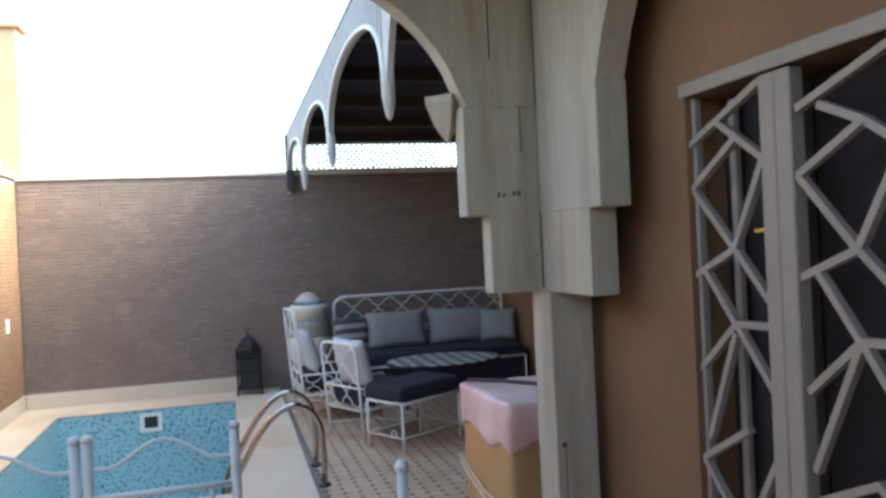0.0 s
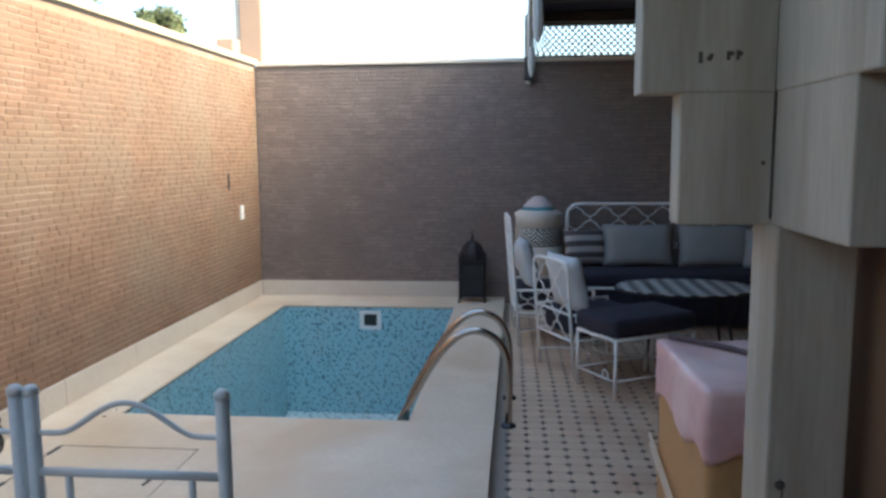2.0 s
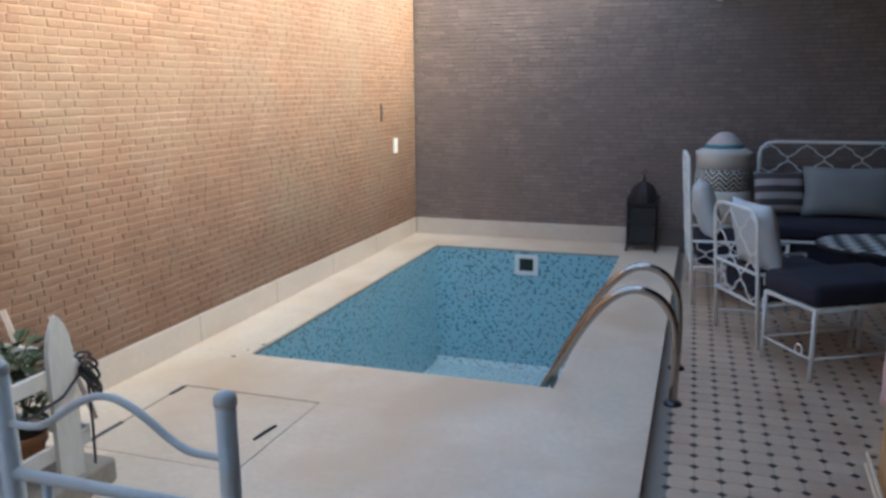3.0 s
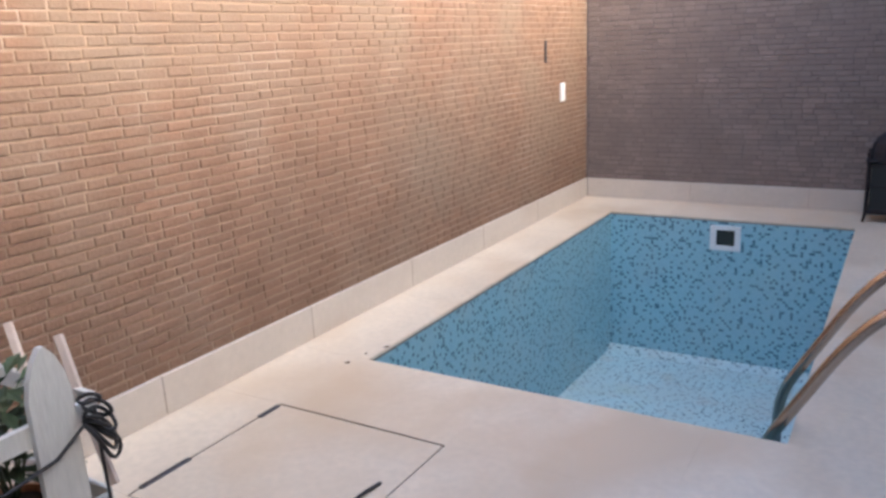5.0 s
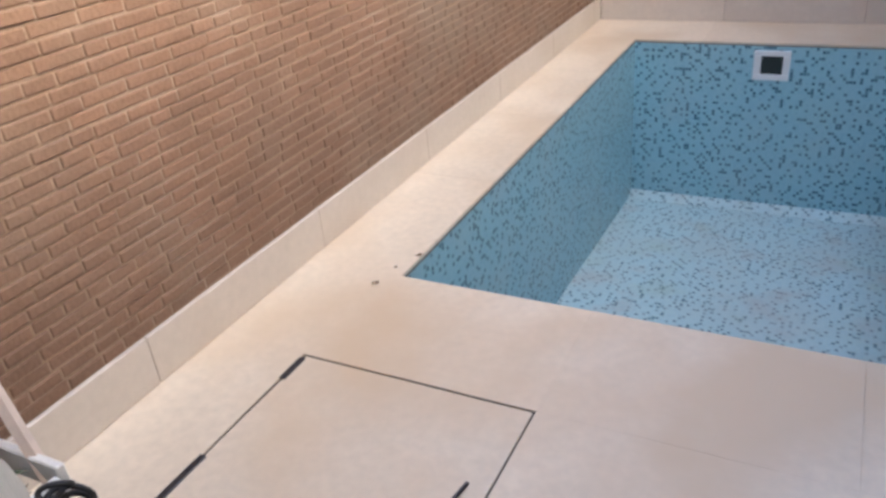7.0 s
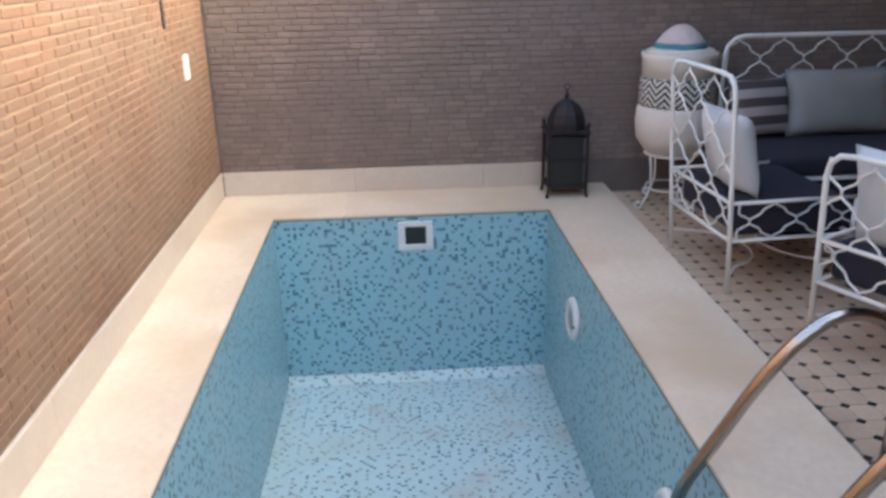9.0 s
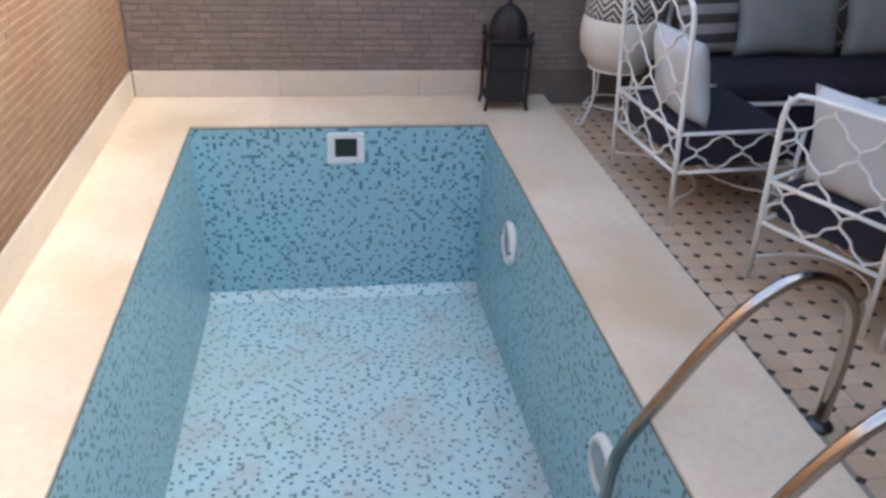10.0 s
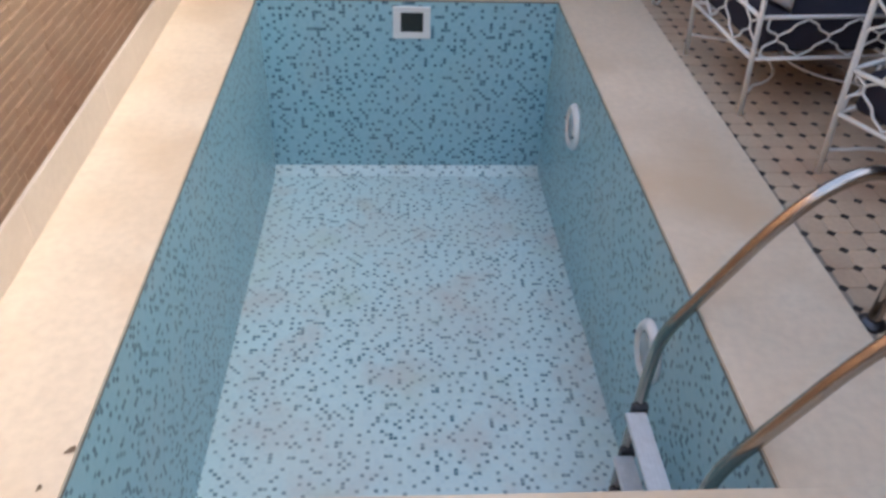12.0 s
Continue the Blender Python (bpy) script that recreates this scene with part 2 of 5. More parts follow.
M_TILE = material("beige_cement_tile", (0.55, 0.41, 0.285), 0.55, vary=0.12, scale=4, fine=60, bump=0.1, stain=(0.45, 0.29, 0.19), stain_at=0.62, per_object=0.06)
M_TILES = material("beige_cement_tile_field", (0.55, 0.41, 0.285), 0.55, vary=0.12, scale=4, fine=60, bump=0.1, stain=(0.45, 0.29, 0.19), stain_at=0.62, per_island=0.06)
M_DOT = material("black_tile_inset", (0.03, 0.024, 0.022), 0.5, vary=0.2, scale=12)
M_TILEGROUT = material("tile_bed", (0.30, 0.24, 0.19), 0.9, vary=0.15, scale=5)
M_DOOR = material("grey_beige_painted_door", (0.26, 0.212, 0.175), 0.6, vary=0.1, scale=5, fine=40, bump=0.2)
# opaque matte pane, near-black in place of the unlit interior
M_DOORGLASS = material("dark_interior_door_glass", (0.014, 0.009, 0.009), 0.85, vary=0.3, scale=4, bump=0.0)
# room shade put into a near-black plaster colour
M_UNLIT_ROOM = material("unlit_room_plaster", (0.05, 0.04, 0.035), 0.9, vary=0.2)
M_YELLOW_METAL = material("polished_yellow_metal", (0.75, 0.46, 0.08), 0.25, metal=1.0, vary=0.05)
M_PICKET = material("white_painted_picket", (0.66, 0.64, 0.58), 0.75, vary=0.1, scale=6, fine=40, bump=0.3, stain=(0.5, 0.45, 0.36), stain_at=0.68, stretch=(3, 3, 0.5))
M_STICK = material("bare_pale_wood", (0.62, 0.50, 0.40), 0.8, vary=0.1, scale=9)
M_BASE = material("rough_grey_render", (0.33, 0.29, 0.23), 0.95, vary=0.15, scale=9, bump=0.6)
M_CABLE = material("black_rubber_cable", (0.02, 0.018, 0.017), 0.5, vary=0.1)
M_TERRA = material("terracotta", (0.40, 0.18, 0.09), 0.85, vary=0.15, scale=9, bump=0.3)
M_SOIL = material("potting_soil", (0.05, 0.035, 0.025), 1.0, vary=0.3)
M_LEAF = material("leaf_green", (0.05, 0.075, 0.03), 0.6, vary=0.3, scale=8, bump=0.1, per_island=0.35)
M_TREE = material("tree_foliage", (0.12, 0.14, 0.06), 0.7, vary=0.3, scale=3, bump=0.1, per_island=0.4)
M_BARK = material("bark", (0.16, 0.11, 0.07), 0.95, vary=0.25, scale=9, bump=0.6)
M_WPLASTIC = material("white_plastic", (0.74, 0.74, 0.72), 0.35, vary=0.03)
M_LENS = material("pool_lamp_lens", (0.30, 0.36, 0.38), 0.15, vary=0.05, bump=0.0)
M_DARKHOLE = material("dark_green_opening_shade", (0.02, 0.028, 0.025), 0.8, vary=0.2)
M_TREAD = material("pale_grey_tread", (0.55, 0.58, 0.6), 0.5, vary=0.08, scale=30, bump=0.3)
M_TABLE = striped("mosaic_table_top", (0.02, 0.024, 0.024), (0.66, 0.66, 0.62), 7.5, "X", rough=0.3, zigzag=1.0)
M_GROUND = material("dry_ground", (0.30, 0.22, 0.15), 0.95, vary=0.2, scale=0.5)
M_STUCCO = material("sunlit_ochre_stucco", (0.36, 0.24, 0.17), 0.9, vary=0.1, scale=4, bump=0.3)


# ---- builders ----
ORG = {}


def thing(name, at=(0, 0, 0), label="", category="", group="", kind=""):
    """An Empty at its base; parts built in world places are shifted to it."""
    ob = new(name)
    ob.location = at
    ob.empty_display_size = 0.1
    ORG[ob.name] = Vector(at)
    return tagged(ob, label, category, group, kind)


def part(name, bm, mat, parent=None, label="", smooth=False):
    """Links a bmesh as one mesh object under a thing or a part."""
    org = ORG.get(parent.name, Vector((0, 0, 0))) if parent else Vector((0, 0, 0))
    if org.length:
        bmesh.ops.translate(bm, verts=bm.verts, vec=-org)
    me = bpy.data.meshes.new(name)
    bm.normal_update()
    bm.to_mesh(me)
    bm.free()
    if smooth:
        me.polygons.foreach_set("use_smooth", [True] * len(me.polygons))
    me.materials.append(mat)
    ob = new(name, me)
    if parent:
        ob.parent = parent
        ORG[ob.name] = org
    if label:
        ob["label"] = label
    return ob


def solid(name, bm, mat, label="", category="", group="", kind="", smooth=False):
    """A thing that is one mesh."""
    return tagged(part(name, bm, mat, None, "", smooth), label, category, group, kind)


def box(x0, x1, y0, y1, z0, z1, r=0.0, seg=2, bm=None):
    out = bm or bmesh.new()
    made = bmesh.ops.create_cube(out, size=1)["verts"]
    bmesh.ops.scale(out, verts=made, vec=(x1 - x0, y1 - y0, z1 - z0))
    bmesh.ops.translate(out, verts=made, vec=((x0 + x1) / 2, (y0 + y1) / 2, (z0 + z1) / 2))
    if r:
        edges = list({e for v in made for e in v.link_edges})
        bmesh.ops.bevel(out, geom=edges, offset=r, segments=seg, affect="EDGES", profile=0.5)
    return out


def tube(pts, r, n=8, bm=None, closed=False, taper=None):
    """A round bar along points."""
    out = bm or bmesh.new()
    pts = [Vector(p) for p in pts]
    rings = []
    count = len(pts)
    side = None
    for i, p in enumerate(pts):
        if closed:
            d = pts[(i + 1) % count] - pts[i - 1]
        else:
            d = pts[min(i + 1, count - 1)] - pts[max(i - 1, 0)]
        d.normalize()
        if side is None:
            up = Vector((0, 0, 1)) if abs(d.z) < 0.9 else Vector((1, 0, 0))
            side = d.cross(up).normalized()
        else:
            side = (side - d * side.dot(d)).normalized()
        other = d.cross(side)
        rad = r if taper is None else r + (taper - r) * i / max(1, count - 1)
        rings.append([out.verts.new(p + (side * math.cos(a) + other * math.sin(a)) * rad) for a in (2 * math.pi * k / n for k in range(n))])
    last = count if closed else count - 1
    for i in range(last):
        a, b = rings[i], rings[(i + 1) % count]
        for k in range(n):
            out.faces.new((a[k], a[(k + 1) % n], b[(k + 1) % n], b[k]))
    if not closed:
        out.faces.new(list(reversed(rings[0])))
        out.faces.new(rings[-1])
    return out


def lathe(profile, n=32, bm=None, centre=(0, 0, 0), uv=False):
    out = bm or bmesh.new()
    c = Vector(centre)
    rings = []
    for r, z in profile:
        rings.append([out.verts.new(c + Vector((r * math.cos(2 * math.pi * k / n), r * math.sin(2 * math.pi * k / n), z))) for k in range(n)])
    layer = out.loops.layers.uv.verify() if uv else None
    for i in range(len(rings) - 1):
        for k in range(n):
            f = out.faces.new((rings[i][k], rings[i][(k + 1) % n], rings[i + 1][(k + 1) % n], rings[i + 1][k]))
            if uv:
                rm = profile[i][0]
                for loop, (kk, zz) in zip(f.loops, ((k, profile[i][1]), (k + 1, profile[i][1]), (k + 1, profile[i + 1][1]), (k, profile[i + 1][1]))):
                    loop[layer].uv = (2 * math.pi * rm * kk / n, zz)
    out.faces.new(list(reversed(rings[0])))
    out.faces.new(rings[-1])
    return out


def pillow(w, h, t, bm=None):
    """A stuffed pillow in its own x-z plane, thickness along y, with pinched edges."""
    out = bm or bmesh.new()
    n = 12
    layer = out.loops.layers.uv.verify()
    grid = {}
    for s in (-1, 1):
        for i in range(n + 1):
            for j in range(n + 1):
                u, v = 2 * i / n - 1, 2 * j / n - 1
                if s == 1 and (i in (0, n) or j in (0, n)):
                    grid[s, i, j] = grid[-1, i, j]
                    continue
                puff = max(0.0, (1 - u ** 4) * (1 - v ** 4)) ** 0.6
                pin = 1 - 0.07 * (1 - abs(u)) * abs(v) ** 6 * 1.0
                pin2 = 1 - 0.07 * (1 - abs(v)) * abs(u) ** 6 * 1.0
                wob = 0.06 * t * math.sin(5 * u + 2 * v + s)
                grid[s, i, j] = out.verts.new((u * w / 2 * pin2, s * t / 2 * puff + wob * puff, v * h / 2 * pin))
    for s in (-1, 1):
        for i in range(n):
            for j in range(n):
                q = [grid[s, i, j], grid[s, i + 1, j], grid[s, i + 1, j + 1], grid[s, i, j + 1]]
                if s == 1:
                    q.reverse()
                f = out.faces.new(q)
                for loop in f.loops:
                    loop[layer].uv = (loop.vert.co.x, loop.vert.co.z)
    return out


def wavy_lattice(w, h, cols, rows, r, z0=0.0, x0=0.0, bm=None):
    """Wrought trellis in the x-z plane: mirrored wavy bars that meet to form onion-shaped cells."""
    out = bm or bmesh.new()
    step = w / cols
    for c in range(cols + 1):
        pts = []
        total = rows * 14
        for k in range(total + 1):
            ph = k / 14
            swing = math.cos(math.pi * ph) - 0.14 * math.sin(2 * math.pi * ph) * math.copysign(1, math.cos(math.pi * math.floor(ph))) + 0.13 * math.sin(4 * math.pi * ph) * math.copysign(1, math.cos(math.pi * math.floor(ph)))
            x = x0 + c * step + (1 if c % 2 else -1) * step * 0.5 * swing
            x = min(max(x, x0), x0 + w)
            pts.append((x, 0, z0 + h * k / total))
        tube(pts, r, 5, out)
    return out


# ---- the pool and its deck ----
PW, PL = 1.762, 3.35
WX, WY = -0.417, 3.90
DX = 2.26
TILE = -0.062
FAR_Z, NEAR_Z = -1.19, -1.06


def quad_uv(bm, co, uv):
    layer = bm.loops.layers.uv.verify()
    f = bm.faces.new([bm.verts.new(c) for c in co])
    for loop, t in zip(f.loops, uv):
        loop[layer].uv = t
    return f


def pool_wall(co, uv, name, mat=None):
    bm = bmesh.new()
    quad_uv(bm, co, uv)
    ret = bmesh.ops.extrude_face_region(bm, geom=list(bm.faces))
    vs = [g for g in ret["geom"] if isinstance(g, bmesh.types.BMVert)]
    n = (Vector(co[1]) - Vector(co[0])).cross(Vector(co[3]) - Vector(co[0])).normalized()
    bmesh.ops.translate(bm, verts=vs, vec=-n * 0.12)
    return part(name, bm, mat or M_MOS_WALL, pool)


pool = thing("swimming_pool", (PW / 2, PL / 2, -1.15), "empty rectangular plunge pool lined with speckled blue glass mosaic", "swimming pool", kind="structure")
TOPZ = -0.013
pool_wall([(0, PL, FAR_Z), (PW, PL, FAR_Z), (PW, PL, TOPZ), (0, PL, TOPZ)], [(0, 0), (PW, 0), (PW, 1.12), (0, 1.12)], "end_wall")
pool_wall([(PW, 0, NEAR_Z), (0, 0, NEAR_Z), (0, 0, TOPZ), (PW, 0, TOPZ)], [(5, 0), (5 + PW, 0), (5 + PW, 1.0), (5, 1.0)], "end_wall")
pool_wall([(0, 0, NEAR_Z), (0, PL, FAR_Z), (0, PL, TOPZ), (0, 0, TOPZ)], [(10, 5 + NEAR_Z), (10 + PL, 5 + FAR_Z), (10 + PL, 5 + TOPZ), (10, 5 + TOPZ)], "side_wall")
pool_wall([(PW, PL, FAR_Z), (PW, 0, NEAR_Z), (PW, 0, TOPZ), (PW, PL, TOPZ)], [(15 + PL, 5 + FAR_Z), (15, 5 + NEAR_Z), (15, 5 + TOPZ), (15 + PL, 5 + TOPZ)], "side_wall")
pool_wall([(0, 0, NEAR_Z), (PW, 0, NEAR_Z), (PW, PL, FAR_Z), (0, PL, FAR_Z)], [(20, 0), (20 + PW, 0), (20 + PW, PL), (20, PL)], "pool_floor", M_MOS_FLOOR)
# sloped fillets where the walls meet the floor
bm = bmesh.new()
quad_uv(bm, [(0, PL - 0.07, FAR_Z + 0.004), (PW, PL - 0.07, FAR_Z + 0.004), (PW, PL + 0.001, FAR_Z + 0.05), (0, PL + 0.001, FAR_Z + 0.05)], [(30, 0), (30 + PW, 0), (30 + PW, 0.085), (30, 0.085)])
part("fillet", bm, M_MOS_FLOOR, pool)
# dark lip line under the coping
lip = bmesh.new()
for x0, x1, y0, y1 in ((-0.0015, PW + 0.0015, PL - 0.0015, PL + 0.02), (-0.0015, PW + 0.0015, -0.02, 0.0015), (-0.02, 0.0015, 0.0015, PL - 0.0015), (PW - 0.0015, PW + 0.02, 0.0015, PL - 0.0015)):
    box(x0, x1, y0, y1, -0.022, -0.0135, bm=lip)
part("lip", lip, M_GROUT, pool)

# skimmer mouth in the far end wall
sk = thing("pool_skimmer", (0.895, PL, -0.145), "white square skimmer mouth with a dark plate painted as the shaded opening", "pool skimmer")
fr = bmesh.new()
for x0, x1, z0, z1 in ((0.785, 1.008, -0.085, -0.05), (0.785, 1.008, -0.245, -0.205), (0.785, 0.832, -0.205, -0.085), (0.965, 1.008, -0.205, -0.085)):
    box(x0, x1, PL - 0.014, PL - 0.001, z0, z1, 0.003, 1, fr)
part("frame", fr, M_WPLASTIC, sk)
# flat plate, the shade inside the mouth painted as dark green
part("opening_plate", box(0.832, 0.965, PL - 0.006, PL - 0.001, -0.205, -0.085), M_DARKHOLE, sk, "dark plate painted as the shaded opening")


def pool_lamp(y, z):
    t = thing("pool_lamp", (PW, y, z), "round white underwater lamp set in the mosaic wall", "pool lamp", "lamps in the pool wall")
    ring = lathe([(0.095, 0.0), (0.125, 0.0), (0.125, 0.012), (0.112, 0.03), (0.092, 0.034), (0.088, 0.02)], 36)
    lens = lathe([(0.0005, 0.004), (0.09, 0.004), (0.088, 0.018), (0.06, 0.026), (0.0005, 0.029)], 36)
    turn = Matrix.Rotation(radians(-90), 4, "Y")
    for name, bm, mat in (("ring", ring, M_WPLASTIC), ("lens", lens, M_LENS)):
        bmesh.ops.transform(bm, matrix=Matrix.Translation((PW - 0.001, y, z)) @ turn, verts=bm.verts)
        part(name, bm, mat, t, smooth=True)
    for k in range(2):
        b2 = lathe([(0.006, 0.028), (0.008, 0.03), (0.008, 0.038), (0.0005, 0.039)], 8)
        bmesh.ops.transform(b2, matrix=Matrix.Translation((PW - 0.001, y + (0.11 if k else -0.11), z)) @ turn, verts=b2.verts)
        part("screw", b2, M_DARKSTEEL, t)
    return t


pool_lamp(2.525, -0.388)
pool_lamp(0.91, -0.445)

# deck of cream marble slabs
deck = thing("deck", (0, 0, 0), "cream marble slab paving around the pool", "paving", kind="structure")
bm = bmesh.new()
for x0, x1, y0, y1 in ((WX, -0.02, -0.02, PL + 0.02), (PW + 0.02, DX - 0.01, -0.02, PL + 0.02), (WX, DX - 0.01, PL + 0.02, WY), (WX, DX - 0.01, -8.0, -0.02)):
    box(x0, x1, y0, y1, -0.12, -0.012, bm=bm)
part("bed", bm, M_BED, deck)
HX0, HX1, HY0, HY1 = -0.062, 0.712, -1.257, -0.520


def slab(x0, x1, y0, y1, mat=None, parent=None, top=0.0, thick=0.013):
    g = 0.0001
    return part("slab", box(x0 + g, x1 - g, y0 + g, y1 - g, top - thick, top, 0.0005, 1), mat or M_STONE, parent or deck)


ys = [0.0, 0.86, 1.72, 2.55, PL]
for a, b in zip(ys, ys[1:]):
    slab(WX, 0.0, a, b)
ys = [0.0, 0.72, 1.55, 2.42, PL]
for a, b in zip(ys, ys[1:]):
    slab(PW, DX, a, b)
xs = [WX, 0.45, 1.28, DX]
for a, b in zip(xs, xs[1:]):
    slab(a, b, PL, WY)
# near side: rows of slabs, cut round the hatch
for a, b in ((WX, 0.712), (0.712, 1.5), (1.5, DX)):
    slab(a, b, HY1, 0.0)
slab(WX, HX0, HY0, HY1)
for a, b in ((HX1, 1.5), (1.5, DX)):
    slab(a, b, HY0, HY1)
row = HY0
for k in range(8):
    nxt = max(row - 0.84, -8.0)
    xs = [WX, 0.5, 1.4, DX] if k % 2 else [WX, 0.1, 0.95, 1.75, DX]
    for a, b in zip(xs, xs[1:]):
        slab(a, b, nxt, row)
    row = nxt
    if row <= -8.0:
        break

# hatch let into the deck
hatch = thing("access_hatch", ((HX0 + HX1) / 2, (HY0 + HY1) / 2, 0), "square stone access hatch with dark joints in the marble deck", "hatch")
part("cover", box(HX0 + 0.007, HX1 - 0.007, HY0 + 0.007, HY1 - 0.007, -0.03, -0.001, 0.003, 2), M_STONE, hatch)
jb = bmesh.new()
for x0, x1, y0, y1 in ((HX0, HX1, HY0, HY0 + 0.006), (HX0, HX1, HY1 - 0.006, HY1), (HX0, HX0 + 0.006, HY0 + 0.006, HY1 - 0.006), (HX1 - 0.006, HX1, HY0 + 0.006, HY1 - 0.006)):
    box(x0, x1, y0, y1, -0.03, -0.004, bm=jb)
part("joint", jb, M_CRACK, hatch)
part("handle", tube([(0.648, -0.83, 0.003), (0.64, -0.90, 0.008), (0.628, -0.98, 0.003)], 0.006, 6), M_DARKSTEEL, hatch, "short dark lifting bar")
hb = bmesh.new()
box(HX0 - 0.004, HX0 + 0.018, HY0 + 0.05, HY0 + 0.26, -0.004, 0.004, 0.002, 1, hb)
part("hinge", hb, M_DARKSTEEL, hatch)
hb = bmesh.new()
box(HX0 - 0.004, HX0 + 0.018, HY1 - 0.13, HY1 - 0.02, -0.004, 0.004, 0.002, 1, hb)
part("hinge", hb, M_DARKSTEEL, hatch)

# plinth of marble strips along the walls
plinth = thing("baseboard", (0, WY, 0), "marble plinth strip at the foot of the brick walls", "plinth", kind="structure")
yy = -8.0
while yy < WY - 0.02:
    nxt = min(yy + 0.9, WY - 0.016)
    part("strip", box(WX - 0.002, WX + 0.015, yy + 0.001, nxt - 0.001, 0.001, 0.168, 0.003, 1), M_PLINTH, plinth)
    yy = nxt
xx = WX + 0.016
while xx < 1.95:
    nxt = min(xx + 0.9, 1.97)
    part("strip", box(xx + 0.001, nxt - 0.001, WY - 0.015, WY + 0.002, 0.001, 0.168, 0.003, 1), M_PLINTH, plinth)
    xx = nxt

# ---- walls ----
TOPW = 2.465
XR = 5.0
wl = solid("wall_west", box(WX - 0.2, WX - 0.001, -8.0, WY + 0.2, -1.3, TOPW), M_MORTAR, "garden wall of thin clay bricks with pale mortar", "wall", kind="structure")
wf = solid("wall_north", box(WX - 0.005, XR + 0.2, WY + 0.0025, WY + 0.2, -1.3, TOPW), M_MORTAR_N, "garden wall of thin clay bricks, tinted grey-brown for its weaker light", "wall", kind="structure")
cp = thing("wall_coping", (WX, 0, TOPW), "pale plaster coping along the wall tops", "coping", kind="structure")
part("coping", box(WX - 0.23, WX + 0.03, -8.0, WY + 0.03, TOPW + 0.022, TOPW + 0.08, 0.012, 2), M_COPING, cp)
part("coping", box(WX + 0.035, XR + 0.2, WY - 0.025, WY + 0.23, TOPW + 0.006, TOPW + 0.05, 0.01, 2), M_CONC, cp)
# dark strips under the coping: the joint's shadow drawn as colour, no timber there
part("painted_shadow_gap", box(WX - 0.2, WX + 0.006, -8.0, WY + 0.01, TOPW, TOPW + 0.022), M_DARKWOOD, cp)
part("painted_shadow_gap", box(WX + 0.02, XR, WY + 0.004, WY + 0.2, TOPW, TOPW + 0.006), M_DARKWOOD, cp)

HX = 3.20
# house: west front with the door opening, and the return beside the seating
DY0, DY1, DZ1 = -3.98, -3.155, 2.02
house = thing("wall_house", (HX, -5, 0), "ochre plastered house front beside the arcade", "wall", kind="structure")
part("wall", box(HX, HX + 0.3, -8.0, DY0, -0.3, 3.02), M_PLASTER, house)
part("wall", box(HX, HX + 0.3, DY1, -2.4, -0.3, 3.02), M_PLASTER, house)
part("wall", box(HX, HX + 0.3, DY0, DY1, DZ1, 3.02), M_PLASTER, house)
part("wall", box(HX + 0.3, XR + 0.2, -2.65, -2.4, -0.3, 3.02), M_PLASTER, house)
# unseen room added behind the door, its dimness painted on the walls
dark = thing("wall_inner_room", (4.3, -5, 0), "assumed room behind the lattice door, shade painted near-black", "wall", kind="structure")
part("wall", box(4.6, 4.7, -6.0, -2.66, -0.1, 2.6), M_UNLIT_ROOM, dark)
part("wall", box(HX + 0.3, 4.6, -6.1, -6.0, -0.1, 2.6), M_UNLIT_ROOM, dark)
part("ceiling_panel", box(HX + 0.3, 4.7, -6.1, -2.66, 2.6, 2.7), M_UNLIT_ROOM, dark)
part("floor_panel", box(HX + 0.3, 4.7, -6.1, -2.66, -0.1, -0.06), M_UNLIT_ROOM, dark)
solid("wall_east", box(XR, XR + 0.2, -2.4, WY + 0.012, -0.3, 3.02), M_PLASTER, "ochre plaster wall behind the seating", "wall", kind="structure")
solid("wall_south", box(WX - 0.2, XR, -8.2, -8.0, -0.3, 2.46), M_PLASTER, "ochre plaster end wall of the court", "wall", kind="structure")
solid("ground", box(-300, 300, -300, 300, -1.6, -1.35), M_GROUND, "dry earth beyond the walls", "ground", kind="structure")

# unseen canopy, added and kept dark to dim the post and house wall
solid("ceiling_arcade_shade", box(1.4, HX, -8.0, -2.37, 3.022, 3.15), M_DARKWOOD, "unseen dark canopy added to shade the house front", "ceiling", kind="structure")

# corner pier on the wall
pier = thing("corner_pier", (-0.44, 4.05, TOPW + 0.05), "slim ochre masonry pier rising from the wall corner", "pier")
part("shaft", box(-0.57, -0.33, 3.92, 4.19, TOPW + 0.05, 4.12, 0.01, 1), M_STUCCO, pier)
# pale strip beside the shaft: the pier's lit face given by a lighter colour
part("lit_face_strip", box(-0.64, -0.58, 3.98, 4.13, TOPW + 0.05, 4.02, 0.006, 1), M_CONC, pier)
part("cap", box(-0.62, -0.27, 3.88, 4.23, 4.12, 4.18, 0.01, 1), M_STUCCO, pier)
part("foot_block", box(-0.62, -0.44, 3.36, 3.56, TOPW + 0.08, 2.70, 0.012, 1), M_STUCCO, pier)

# wall fittings by the corner
sw = thing("socket_box", (WX, 3.335, 0.96), "small white electrical box on the brick wall", "socket")
part("plate", box(WX - 0.004, WX + 0.018, 3.295, 3.375, 0.885, 1.03, 0.006, 2), M_WPLASTIC, sw)
wl2 = thing("wall_plate", (WX, 3.015, 1.27), "small rusty iron plate fixed to the brick wall", "plate")
part("plate", box(WX - 0.004, WX + 0.010, 2.995, 3.03, 1.20, 1.37, 0.003, 1), M_IRON, wl2)

# ---- arcade: post, stepped corbels and arch boards ----
AY = -2.46


